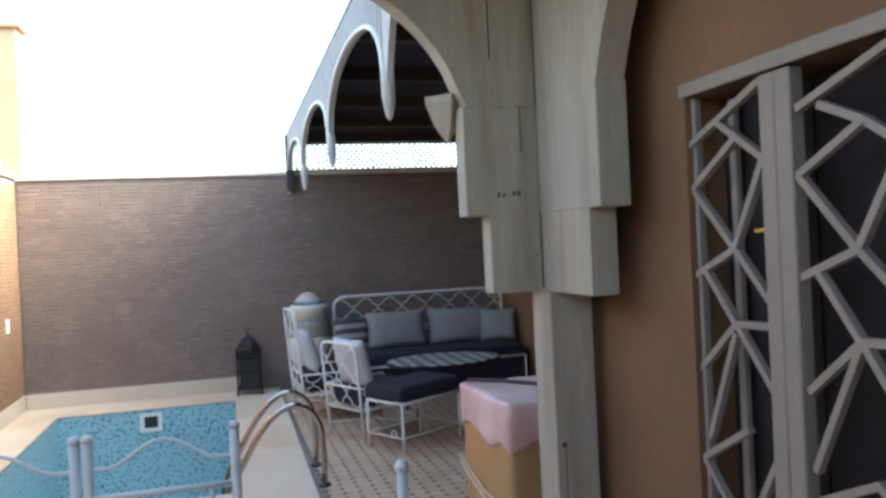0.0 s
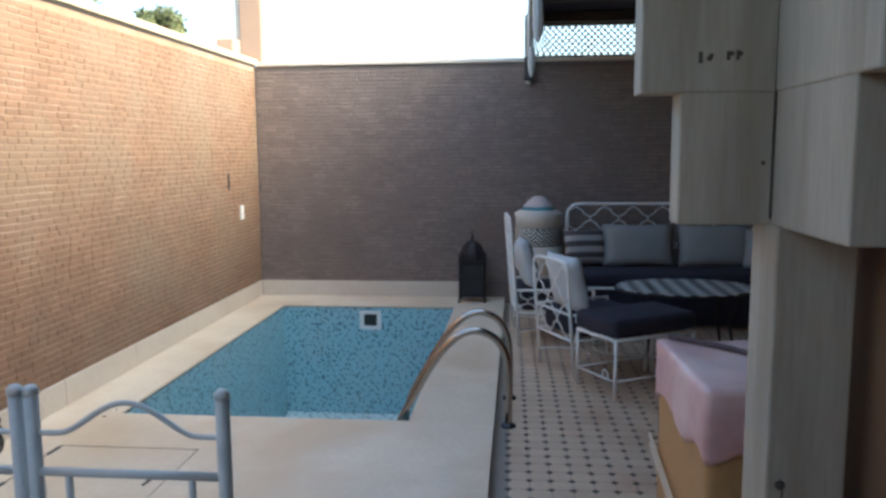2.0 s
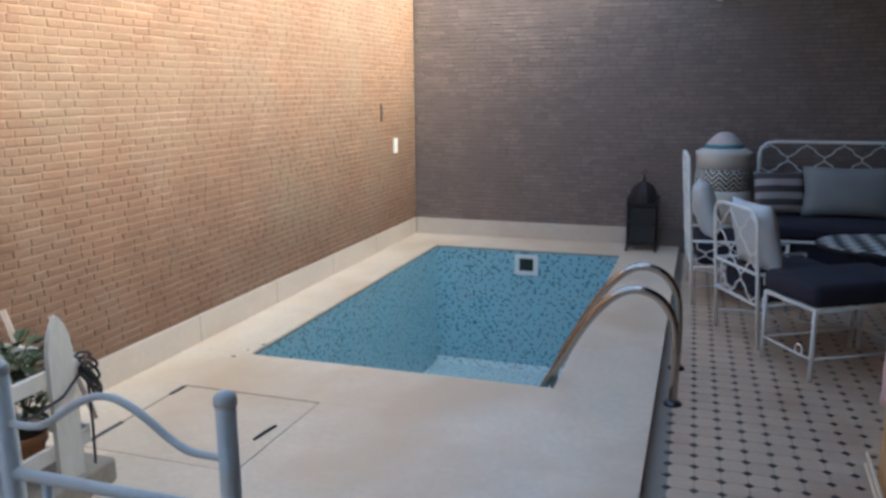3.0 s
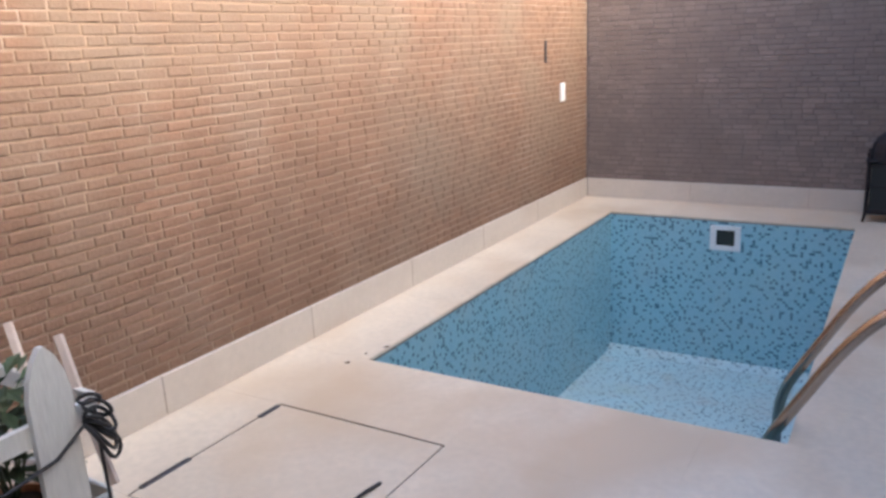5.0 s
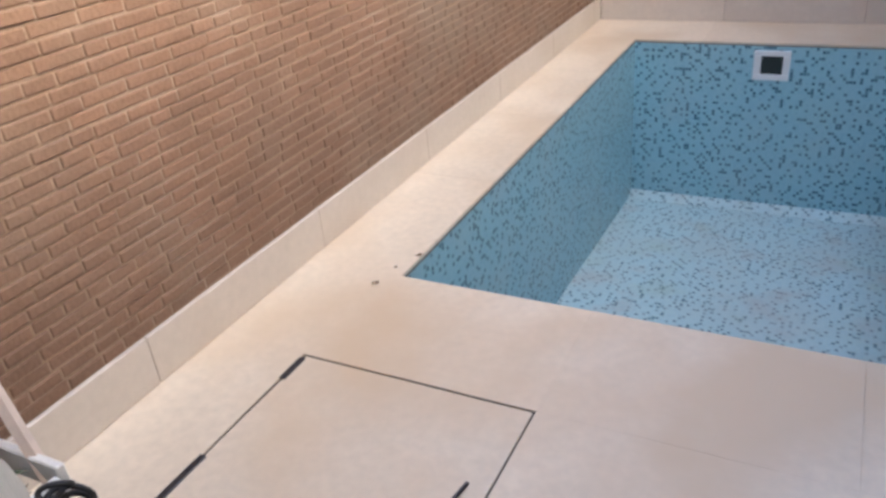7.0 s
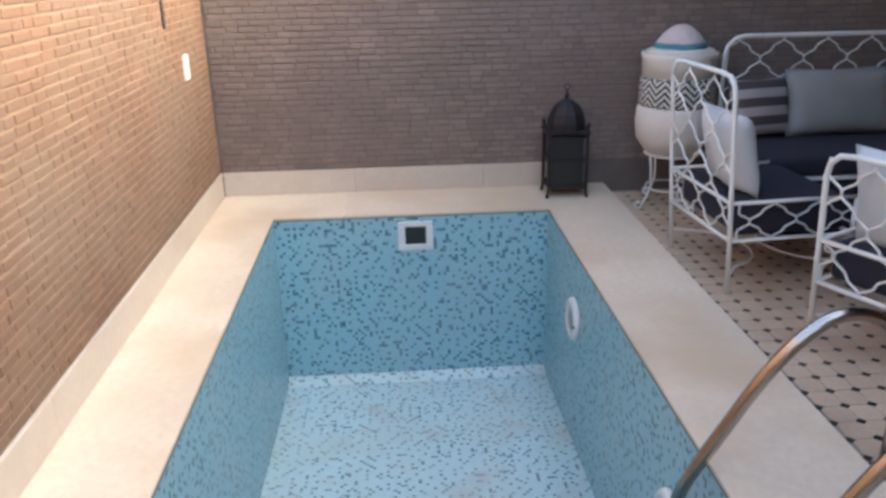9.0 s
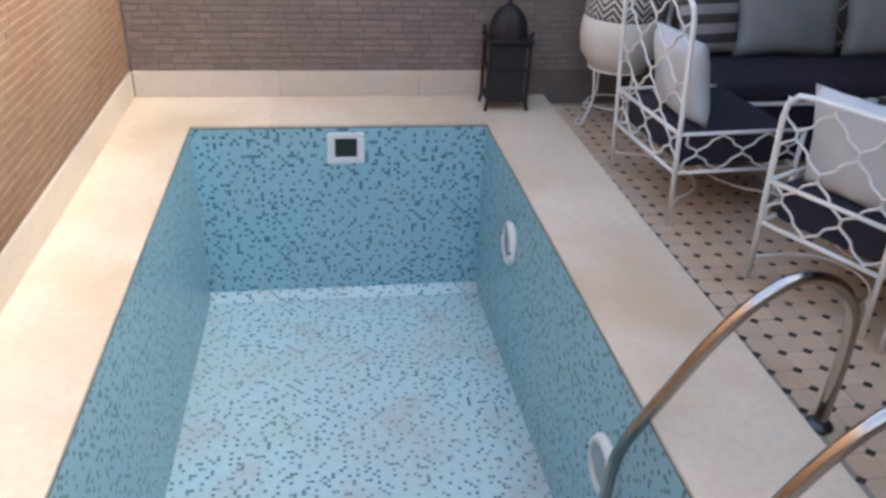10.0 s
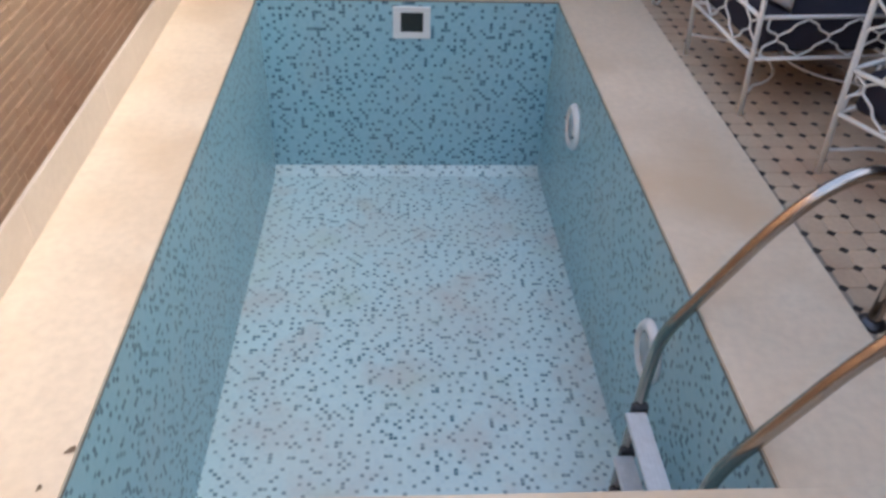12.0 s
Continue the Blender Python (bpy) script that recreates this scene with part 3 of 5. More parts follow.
def arch_board(name, parent, z_top, pts, place, thick):
    """A board with an arched lower edge; pts run along the arch, place maps (s, z) to the world, thick is the way through."""
    bm = bmesh.new()
    th = Vector(thick)
    top = [(s, z_top) for s, z in pts]
    lo_f = [bm.verts.new(place(s, z)) for s, z in pts]
    hi_f = [bm.verts.new(place(s, z)) for s, z in top]
    lo_b = [bm.verts.new(place(s, z) + th) for s, z in pts]
    hi_b = [bm.verts.new(place(s, z) + th) for s, z in top]
    for i in range(len(pts) - 1):
        bm.faces.new((lo_f[i], lo_f[i + 1], hi_f[i + 1], hi_f[i]))
        bm.faces.new((lo_b[i + 1], lo_b[i], hi_b[i], hi_b[i + 1]))
        bm.faces.new((lo_f[i + 1], lo_f[i], lo_b[i], lo_b[i + 1]))
        bm.faces.new((hi_f[i], hi_f[i + 1], hi_b[i + 1], hi_b[i]))
    bm.faces.new((lo_f[0], hi_f[0], hi_b[0], lo_b[0]))
    bm.faces.new((hi_f[-1], lo_f[-1], lo_b[-1], hi_b[-1]))
    bmesh.ops.recalc_face_normals(bm, faces=bm.faces)
    return part(name, bm, M_TIMBER, parent)


def ellipse(c, a, zc, b, n=26):
    return [(c + a * math.cos(t), zc + b * math.sin(t)) for t in (math.pi * k / n for k in range(n + 1))]


ar = thing("arcade_post", (3.06, -2.45, TILE), "weathered pale timber post with stepped corbels carrying arched boards", "post")
part("post", box(2.968, 3.145, -2.545, -2.36, TILE, 1.39, 0.006, 2), M_TIMBER, ar)
part("corbel", box(2.765, 2.995, AY, -2.36, 1.385, 1.70, 0.005, 2), M_TIMBER, ar)
part("corbel", box(2.672, 2.995, AY - 0.004, -2.355, 1.692, 2.12, 0.005, 2), M_TIMBER, ar)
part("corbel", box(2.98, 3.085, -2.89, -2.40, 1.385, 1.70, 0.005, 2), M_TIMBER, ar)
part("corbel", box(2.976, 3.092, -2.985, -2.40, 1.692, 2.12, 0.005, 2), M_TIMBER, ar)
part("core", box(2.993, 3.15, -2.50, -2.365, 1.39, 3.02), M_TIMBER, ar)
e = [(2.974, 2.12), (2.69, 2.12)] + ellipse(1.72, 0.965, 2.02, 0.70)[2:-2] + [(0.75, 2.12), (0.46, 2.12)]
arch_board("arch_board", ar, 3.02, e, lambda s, z: Vector((s, AY - 0.002, z)), (0, 0.10, 0))
e2 = [(-2.46, 2.12), (-2.985, 2.12)] + ellipse(-3.95, 0.965, 2.02, 0.70)[2:-2] + [(-4.93, 2.12)]
arch_board("arch_board", ar, 3.02, e2, lambda s, z: Vector((2.979, s, z)), (0.105, 0, 0))
# carved volute where the inner arch springs
vb = lathe([(0.0005, -0.10), (0.05, -0.03), (0.085, 0.06), (0.085, 0.09), (0.0005, 0.09)], 4, None, (2.645, -2.33, 2.09))
part("drop_block", vb, M_TIMBER, ar)
cr = bmesh.new()
for x0, x1, z0, z1 in ((2.905, 2.909, 1.94, 2.12), (2.79, 2.794, 2.3, 2.6)):
    box(x0, x1, AY - 0.0062, AY + 0.01, z0, z1, bm=cr)
box(2.9742, 2.9792, AY - 0.0065, AY + 0.012, 1.40, 2.98, bm=cr)
part("crack", cr, M_CRACK, ar)
for x, z in ((2.83, 1.775), (2.875, 1.78), (2.895, 1.78), (2.955, 1.53)):
    kn = lathe([(0.0005, 0), (0.0055, 0), (0.004, 0.003), (0.0005, 0.003)], 8)
    bmesh.ops.transform(kn, matrix=Matrix.Translation((x, AY - 0.0042, z)) @ Matrix.Rotation(radians(90), 4, "X"), verts=kn.verts)
    part("nail_hole", kn, M_CRACK, ar)
for x, z, w, h in ((2.806, 1.772, 0.009, 0.026), (2.826, 1.768, 0.012, 0.008), (2.868, 1.775, 0.008, 0.02), (2.889, 1.776, 0.007, 0.022)):
    part("nail_mark", box(x - w / 2, x + w / 2, AY - 0.0058, AY + 0.002, z - h / 2, z + h / 2, 0.001, 1), M_CRACK, ar)
kb = lathe([(0.0005, 0), (0.012, 0), (0.009, 0.008), (0.0005, 0.01)], 8)
bmesh.ops.transform(kb, matrix=Matrix.Translation((3.0, -2.545, 0.785)) @ Matrix.Rotation(radians(90), 4, "X"), verts=kb.verts)
part("knot", kb, M_CRACK, ar)
part("crack", box(3.0035, 3.0075, -2.5462, -2.53, TILE + 0.01, 0.785), M_CRACK, ar)
# far pier of the same arch
ar2 = thing("arcade_post", (0.36, -2.41, 0), "weathered pale timber post with stepped corbels under the arch", "post")
part("post", box(0.30, 0.46, -2.545, -2.36, 0.001, 1.39, 0.006, 2), M_TIMBER, ar2)
part("corbel", box(0.46, 0.675, AY, -2.36, 1.385, 1.70, 0.005, 2), M_TIMBER, ar2)
part("corbel", box(0.30, 0.765, AY - 0.004, -2.355, 1.692, 2.12, 0.005, 2), M_TIMBER, ar2)

# ---- pergola over the seating ----
VX = 2.485
pg = thing("pergola_roof", (3.7, 0.8, 2.9), "flat pergola roof lined with dark navy canvas", "pergola", kind="structure")
part("lining", box(VX + 0.03, XR, -2.35, WY + 0.1, 2.90, 2.93), M_CANOPY, pg)
part("roof", box(VX, XR, -2.35, WY + 0.2, 2.93, 2.965), M_DARKWOOD, pg)
for k in range(6):
    y = -1.9 + 1.08 * k
    part("rafter", box(VX + 0.03, XR, y - 0.035, y + 0.035, 2.80, 2.90, 0.004, 1), M_DARKWOOD, pg)
fa = thing("pergola_fascia", (VX, 0.8, 2.5), "scalloped grey-white timber fascia with hanging points", "fascia")
TIPS = [-2.36, -1.93, 0.08, 2.10, 3.88]
for a, b in zip(TIPS[1:], TIPS[2:]):
    c, half = (a + b) / 2, (b - a) / 2
    pts = []
    for k in range(25):
        t = math.pi * k / 24
        s = c - half * math.cos(t)
        pts.append((s, 2.24 + 0.50 * math.sin(t) ** 0.62 if 0 < k < 24 else 2.24))
    o = arch_board("scallop", fa, 2.93, pts, lambda s, z: Vector((VX, s, z)), (0.03, 0, 0))
    o.data.materials[0] = M_FASCIA
    bead = tube([(VX - 0.006, s, z + 0.008) for s, z in pts], 0.014, 6)
    part("moulding", bead, M_WHITE_IRON, fa, smooth=True)
for y in TIPS[1:4]:
    bm = lathe([(0.0005, -0.09), (0.016, -0.07), (0.03, 0.0), (0.03, 0.12), (0.02, 0.16), (0.0005, 0.17)], 8, None, (VX + 0.012, y, 2.24))
    part("pendant", bm, M_FASCIA, fa)
pts = [(-2.36, 2.72), (-2.2, 2.66), (-2.08, 2.55), (-1.98, 2.38), (-1.93, 2.24)]
o = arch_board("scallop", fa, 2.93, pts, lambda s, z: Vector((VX, s, z)), (0.03, 0, 0))
o.data.materials[0] = M_FASCIA
part("end_post", box(VX - 0.03, VX + 0.05, WY - 0.10, WY - 0.005, 2.28, 2.93, 0.006, 1), M_DARKWOOD, fa)
# slats nailed over the scallops
for a, b in zip(TIPS[1:], TIPS[2:]):
    c, half = (a + b) / 2, (b - a) / 2
    nn = 26
    for k in range(nn):
        s = a + (b - a) * (k + 0.5) / nn
        zl = 2.24 + 0.50 * (max(0.0, 1 - ((s - c) / half) ** 2)) ** 0.31
        if zl < 2.9:
            part("slat", box(VX - 0.007, VX - 0.001, s - 0.011, s + 0.011, zl + 0.02, 2.92), M_FASCIA, fa)

# diagonal lattice between wall and roof
la = thing("lattice_screen", (3.7, WY + 0.05, 2.5), "dark diagonal lattice screen above the wall", "lattice")
LZ0, LZ1, LX0, LX1 = 2.535, 2.835, VX + 0.05, XR
lb = bmesh.new()
hgt = LZ1 - LZ0
for sgn, yy in ((1, WY + 0.045), (-1, WY + 0.055)):
    x = LX0 - hgt
    while x < LX1 + hgt:
        a, b = (x, x + hgt) if sgn > 0 else (x + hgt, x)
        za, zb = LZ0, LZ1
        w = 0.0085
        q = []
        for px, pz in ((a - w, za), (a + w, za), (b + w, zb), (b - w, zb)):
            q.append((min(max(px, LX0), LX1), pz))
        if max(p[0] for p in q) - min(p[0] for p in q) > 0.03:
            f = [lb.verts.new((px, yy, pz)) for px, pz in q]
            g = [lb.verts.new((px, yy + 0.009, pz)) for px, pz in q]
            lb.faces.new(f)
            lb.faces.new(g[::-1])
            for i in range(4):
                lb.faces.new((f[i], g[i], g[(i + 1) % 4], f[(i + 1) % 4]))
        x += 0.066
bmesh.ops.recalc_face_normals(lb, faces=lb.faces)
part("lattice", lb, M_LATTICE, la)
part("rail", box(VX, XR, WY + 0.02, WY + 0.08, TOPW + 0.052, LZ0, 0.004, 1), M_LATTICE, la)
part("rail", box(VX, XR, WY + 0.02, WY + 0.08, LZ1, 2.9, 0.004, 1), M_LATTICE, la)

# ---- lattice door ----
door = thing("door_1", (HX, -3.565, TILE), "grey-beige double door with crossing lattice bars over dark glass", "door", kind="structure")


def bar(a, b, w, x0, x1, bm):
    """A flat bar between two (y, z) points, from x0 to x1 in depth."""
    a, b = Vector(a), Vector(b)
    d = (b - a).normalized()
    nrm = Vector((-d.y, d.x)) * w / 2
    a, b = a - d * w * 0.3, b + d * w * 0.3
    f = [bm.verts.new((x0, p.x, p.y)) for p in (a - nrm, b - nrm, b + nrm, a + nrm)]
    g = [bm.verts.new((x1, p.x, p.y)) for p in (a - nrm, b - nrm, b + nrm, a + nrm)]
    bm.faces.new(f)
    bm.faces.new(g[::-1])
    for i in range(4):
        bm.faces.new((f[i], g[i], g[(i + 1) % 4], f[(i + 1) % 4]))


LEAF_A = [((-3.155, 1.87), (-3.49, 2.0)), ((-3.291, 1.923), (-3.498, 1.79)), ((-3.156, 1.728), (-3.385, 1.865)), ((-3.498, 1.79), (-3.354, 1.536)),
          ((-3.156, 1.728), (-3.354, 1.536)), ((-3.354, 1.536), (-3.157, 1.455)), ((-3.354, 1.536), (-3.51, 1.378)), ((-3.20, 1.47), (-3.343, 1.312)),
          ((-3.343, 1.312), (-3.507, 1.318)), ((-3.343, 1.312), (-3.159, 1.156)), ((-3.343, 1.312), (-3.495, 1.14)), ((-3.335, 1.28), (-3.189, 0.944))]
LEAF_B = [((-3.643, 1.902), (-3.95, 2.0)), ((-3.72, 1.895), (-3.855, 1.837)), ((-3.855, 1.837), (-3.632, 1.727)), ((-3.632, 1.727), (-3.821, 1.533)),
          ((-3.855, 1.837), (-3.97, 1.76)), ((-3.821, 1.533), (-3.945, 1.74)), ((-3.821, 1.533), (-3.626, 1.46)), ((-3.821, 1.533), (-3.97, 1.40)),
          ((-3.68, 1.48), (-3.817, 1.31)), ((-3.817, 1.31), (-3.97, 1.318)), ((-3.817, 1.31), (-3.639, 1.164)), ((-3.817, 1.31), (-3.647, 0.959)), ((-3.817, 1.31), (-3.97, 1.1))]
for segs, y0, y1, stile in ((LEAF_A, -3.565, -3.155, "inner"), (LEAF_B, -3.975, -3.567, "outer")):
    leaf = part("leaf", box(HX + 0.14, HX + 0.145, y0 + 0.01, y1, TILE + 0.02, 2.0), M_DOORGLASS, door, "glazed leaf coloured as the unlit interior")
    fr = bmesh.new()
    if stile == "inner":
        box(HX + 0.004, HX + 0.05, y0, y0 + 0.062, TILE + 0.01, 2.015, 0.004, 1, fr)
        box(HX + 0.02, HX + 0.05, y1 - 0.02, y1 - 0.002, TILE + 0.01, 2.015, 0.004, 1, fr)
    else:
        box(HX + 0.004, HX + 0.05, y1 - 0.06, y1, TILE + 0.01, 2.015, 0.004, 1, fr)
        box(HX + 0.004, HX + 0.05, y0 + 0.002, y0 + 0.03, TILE + 0.01, 2.015, 0.004, 1, fr)
    box(HX + 0.006, HX + 0.048, y0 + 0.005, y1 - 0.004, TILE + 0.01, 0.06, 0.004, 1, fr)
    part("leaf_frame", fr, M_DOOR, leaf)
    for k, (a, b) in enumerate(segs):
        bm = bmesh.new()
        bar(a, b, 0.021, HX + 0.010 + 0.0007 * k, HX + 0.032 + 0.0007 * k, bm)
        part("bar", bm, M_DOOR, leaf)
    for k, (a, b) in enumerate(segs[1:]):
        bm = bmesh.new()
        a2, b2 = (a[0], a[1] - 0.86), (b[0], b[1] - 0.86)
        if max(a2[1], b2[1]) < 1.02:
            bar(a2, b2, 0.021, HX + 0.0103 + 0.0007 * k, HX + 0.0323 + 0.0007 * k, bm)
            part("bar", bm, M_DOOR, leaf)
        else:
            bm.free()
part("inner_stile", box(HX + 0.10, HX + 0.125, -3.262, -3.232, TILE + 0.02, 2.0, 0.004, 1), M_DOOR, door)
# short yellow bar just behind the lattice
part("yellow_bar", tube([(HX + 0.045, -3.42, 1.588), (HX + 0.045, -3.50, 1.59)], 0.009, 8), M_YELLOW_METAL, door, "short polished yellow bar")
part("head_trim", box(HX - 0.008, HX + 0.02, -4.0, -3.13, 2.02, 2.066, 0.004, 1), M_DOOR, door)
part("threshold", box(HX - 0.01, HX + 0.12, -3.98, -3.15, TILE, TILE + 0.02, 0.004, 1), M_PLINTH, door)


# ---- low metal gate on the deck ----
P2X, P2Y, P2Z = 2.165, -3.45, 1.06
GY = -2.79


def gate_panel(name, x0, x1, left_post=True):
    g = thing(name, ((x0 + x1) / 2, GY, 0), "pale grey painted steel gate with a wavy top rail", "gate", "gate leaves by the arcade")
    for x in ((x0, x1) if left_post else (x1,)):
        p = part("post", tube([(x, GY, 0.0), (x, GY, 1.045)], 0.0155, 12), M_GATE, g, smooth=True)
        part("cap", lathe([(0.0175, 0), (0.0175, 0.012), (0.011, 0.02), (0.0005, 0.022)], 12, None, (x, GY, 1.043)), M_GATE, p, smooth=True)
    w = x1 - x0
    pts = []
    for k in range(25):
        u = k / 24
        bulge = 0.0 if u < 0.14 or u > 0.86 else 0.5 - 0.5 * math.cos(2 * math.pi * (u - 0.14) / 0.72)
        pts.append((x0 + w * u, GY, 0.957 + 0.072 * bulge ** 0.8))
    part("wavy_rail", tube(pts, 0.0065, 8), M_GATE, g, smooth=True)
    for z in (0.868, 0.12):
        part("rail", tube([(x0, GY, z), (x1, GY, z)], 0.0105, 8), M_GATE, g, smooth=True)
    part("rail", tube([(x0 + 0.075, GY, 0.797), (x1 - 0.075, GY, 0.797)], 0.0065, 8), M_GATE, g, smooth=True)
    part("rail", tube([(x0 + 0.075, GY, 0.728), (x1 - 0.075, GY, 0.728)], 0.0065, 8), M_GATE, g, smooth=True)
    for x in (x0 + 0.075, x1 - 0.075):
        part("baluster", tube([(x, GY, 0.12), (x, GY, 0.866)], 0.0085, 8), M_GATE, g, smooth=True)
    return g


gate_panel("metal_gate", 1.334, 1.765)
gate_panel("metal_gate", 0.868, 1.298)
lp = thing("gate_stop_post", (P2X, P2Y, 0), "short grey steel gate post standing on the deck", "post")
part("post", tube([(P2X, P2Y, -0.05), (P2X, P2Y, P2Z - 0.02)], 0.014, 10), M_GATE, lp, smooth=True)
part("cap", lathe([(0.018, 0), (0.018, 0.012), (0.01, 0.022), (0.0005, 0.024)], 12, None, (P2X, P2Y, P2Z - 0.022)), M_GATE, lp, smooth=True)


# ---- pool ladder ----
def rail_path(y):
    pts = [(2.343, y, TILE), (2.345, y, 0.10), (2.343, y, 0.22), (2.328, y, 0.36), (2.285, y, 0.447), (2.225, y, 0.496), (2.15, y, 0.516), (2.08, y, 0.501), (2.01, y, 0.453)]
    pts += [(1.94, y, 0.376), (1.87, y, 0.274), (1.80, y, 0.15), (1.735, y, 0.035), (1.685, y, -0.06), (1.662, y, -0.13), (1.652, y, -0.22), (1.648, y, -0.45), (1.648, y, -0.93), (1.67, y, -0.98), (1.74, y, -1.0)]
    out = []
    v = [Vector(p) for p in pts]
    for i in range(len(v) - 1):
        p0, p1, p2, p3 = v[max(i - 1, 0)], v[i], v[i + 1], v[min(i + 2, len(v) - 1)]
        for k in range(4):
            t = k / 4
            out.append(0.5 * ((2 * p1) + (p2 - p0) * t + (2 * p0 - 5 * p1 + 4 * p2 - p3) * t * t + (3 * p1 - p0 - 3 * p2 + p3) * t ** 3))
    return out + [v[-1]]


ladder = thing("pool_ladder", (2.0, 0.36, TILE), "bent stainless steel pool ladder with pale treads", "pool ladder")
for y in (0.118, 0.648):
    rl = part("handrail", tube(rail_path(y), 0.0215, 14), M_STEEL, ladder, "polished bent steel tube", smooth=True)
    part("foot_flange", lathe([(0.045, 0), (0.045, 0.008), (0.03, 0.02), (0.024, 0.022)], 18, None, (2.343, y, TILE + 0.001)), M_DARKSTEEL, rl, smooth=True)
    part("wall_pad", lathe([(0.028, 0), (0.028, 0.012), (0.0005, 0.014)], 12, None, (1.735, y, -1.007)), M_DARKSTEEL, rl, smooth=True)
for z in (-0.44, -0.68, -0.92):
    tr = part("tread", box(1.592, 1.668, 0.15, 0.616, z - 0.022, z, 0.006, 2), M_TREAD, ladder, "pale ribbed tread")
    for k in range(5):
        x = 1.597 + 0.0145 * k
        part("rib", box(x, x + 0.007, 0.155, 0.611, z - 0.001, z + 0.002), M_TREAD, tr)
    for y in (0.114, 0.617):
        part("clamp", box(1.618, 1.676, y, y + 0.028, z - 0.035, z + 0.02, 0.005, 1), M_DARKSTEEL, tr)

# ---- lantern on the deck corner ----
LXC, LYC = 1.925, 3.67
lan = thing("lantern", (LXC, LYC, 0), "blackened iron lantern with a domed top on the deck corner", "lantern")
part("base", box(LXC - 0.125, LXC + 0.125, LYC - 0.10, LYC + 0.10, 0.055, 0.09, 0.004, 1), M_IRON, lan)
part("body", box(LXC - 0.105, LXC + 0.105, LYC - 0.085, LYC + 0.085, 0.09, 0.42), M_SMOKED, lan, "smoked glass body")
for sx in (-1, 1):
    for sy in (-1, 1):
        x, y = LXC + sx * 0.125, LYC + sy * 0.1
        part("corner_post", tube([(x * 1.0 + sx * 0.01, y, 0.0), (x, y, 0.05), (x, y, 0.46), (x + sx * 0.008, y, 0.50)], 0.012, 6), M_IRON, lan)
for z in (0.25, 0.40):
    part("band", box(LXC - 0.122, LXC + 0.122, LYC - 0.098, LYC + 0.098, z, z + 0.014, 0.002, 1), M_IRON, lan)
part("cornice", box(LXC - 0.145, LXC + 0.145, LYC - 0.115, LYC + 0.115, 0.43, 0.452, 0.003, 1), M_IRON, lan)
part("dome", lathe([(0.128, 0.45), (0.126, 0.50), (0.112, 0.555), (0.085, 0.60), (0.05, 0.63), (0.015, 0.648)], 10, None, (LXC, LYC, 0)), M_IRON, lan)
part("finial", lathe([(0.012, 0.645), (0.012, 0.655), (0.02, 0.667), (0.01, 0.68), (0.006, 0.70), (0.0005, 0.712)], 10, None, (LXC, LYC, 0)), M_IRON, lan, smooth=True)
part("ring", tube([(LXC + 0.02 * math.cos(a), LYC, 0.725 + 0.02 * math.sin(a)) for a in (2 * math.pi * k / 14 for k in range(14))], 0.0035, 5, closed=True), M_IRON, lan)

# ---- pot on an iron stand ----
PX, PY = 2.60, 3.52
pt = thing("pot_stand", (PX, PY, TILE), "white wrought iron stand with curled feet", "plant stand")
part("ring", tube([(PX + 0.17 * math.cos(a), PY + 0.17 * math.sin(a), 0.30) for a in (2 * math.pi * k / 28 for k in range(28))], 0.008, 6, closed=True), M_WHITE_IRON, pt, smooth=True)
part("hoop", tube([(PX + 0.15 * math.cos(a), PY + 0.15 * math.sin(a), 0.07) for a in (2 * math.pi * k / 28 for k in range(28))], 0.006, 6, closed=True), M_WHITE_IRON, pt, smooth=True)
for k in range(4):
    a = radians(200 + 90 * k)
    prof = [(0.17, 0.30), (0.155, 0.20), (0.15, 0.10), (0.18, 0.02), (0.225, TILE + 0.012), (0.255, TILE + 0.02), (0.262, TILE + 0.05), (0.24, TILE + 0.06), (0.232, TILE + 0.045)]
    part("leg", tube([(PX + r * math.cos(a), PY + r * math.sin(a), z) for r, z in prof], 0.008, 6), M_WHITE_IRON, pt, smooth=True)
pot = thing("ceramic_pot", (PX, PY, 0.30), "large white pot with a black zigzag band on the stand", "pot")
part("body", lathe([(0.10, 0.296), (0.17, 0.31), (0.235, 0.40), (0.25, 0.50), (0.243, 0.595), (0.228, 0.62)], 40, None, (PX, PY, 0)), M_POT, pot, smooth=True)
part("band", lathe([(0.229, 0.615), (0.236, 0.625), (0.232, 0.79), (0.226, 0.80)], 48, None, (PX, PY, 0), uv=True), M_ZIGZAG, pot, "black and cream zigzag band", smooth=True)
part("rim", lathe([(0.225, 0.795), (0.228, 0.90), (0.236, 0.92), (0.236, 0.945), (0.218, 0.95), (0.21, 0.90)], 40, None, (PX, PY, 0)), M_POT, pot, smooth=True)
lid = thing("woven_lid", (PX, PY, 0.945), "conical woven lid with a teal band on the pot", "lid")
for name, prof, mat in (("brim", [(0.205, 0.943), (0.212, 0.952), (0.205, 0.962), (0.16, 0.972)], M_POT), ("band", [(0.162, 0.968), (0.163, 0.98), (0.155, 1.003), (0.148, 1.006)], M_TEAL), ("cone", [(0.152, 1.0), (0.146, 1.012), (0.112, 1.055), (0.068, 1.092), (0.035, 1.108), (0.0005, 1.114)], M_PINKCLOTH)):
    bm = lathe(prof, 30, None, (PX, PY, 0))
    for v in bm.verts:
        v.co.z += 0.006 * noise.noise(Vector((v.co.x * 13, v.co.y * 13, 2.0)))
    part(name, bm, mat, lid, smooth=True)


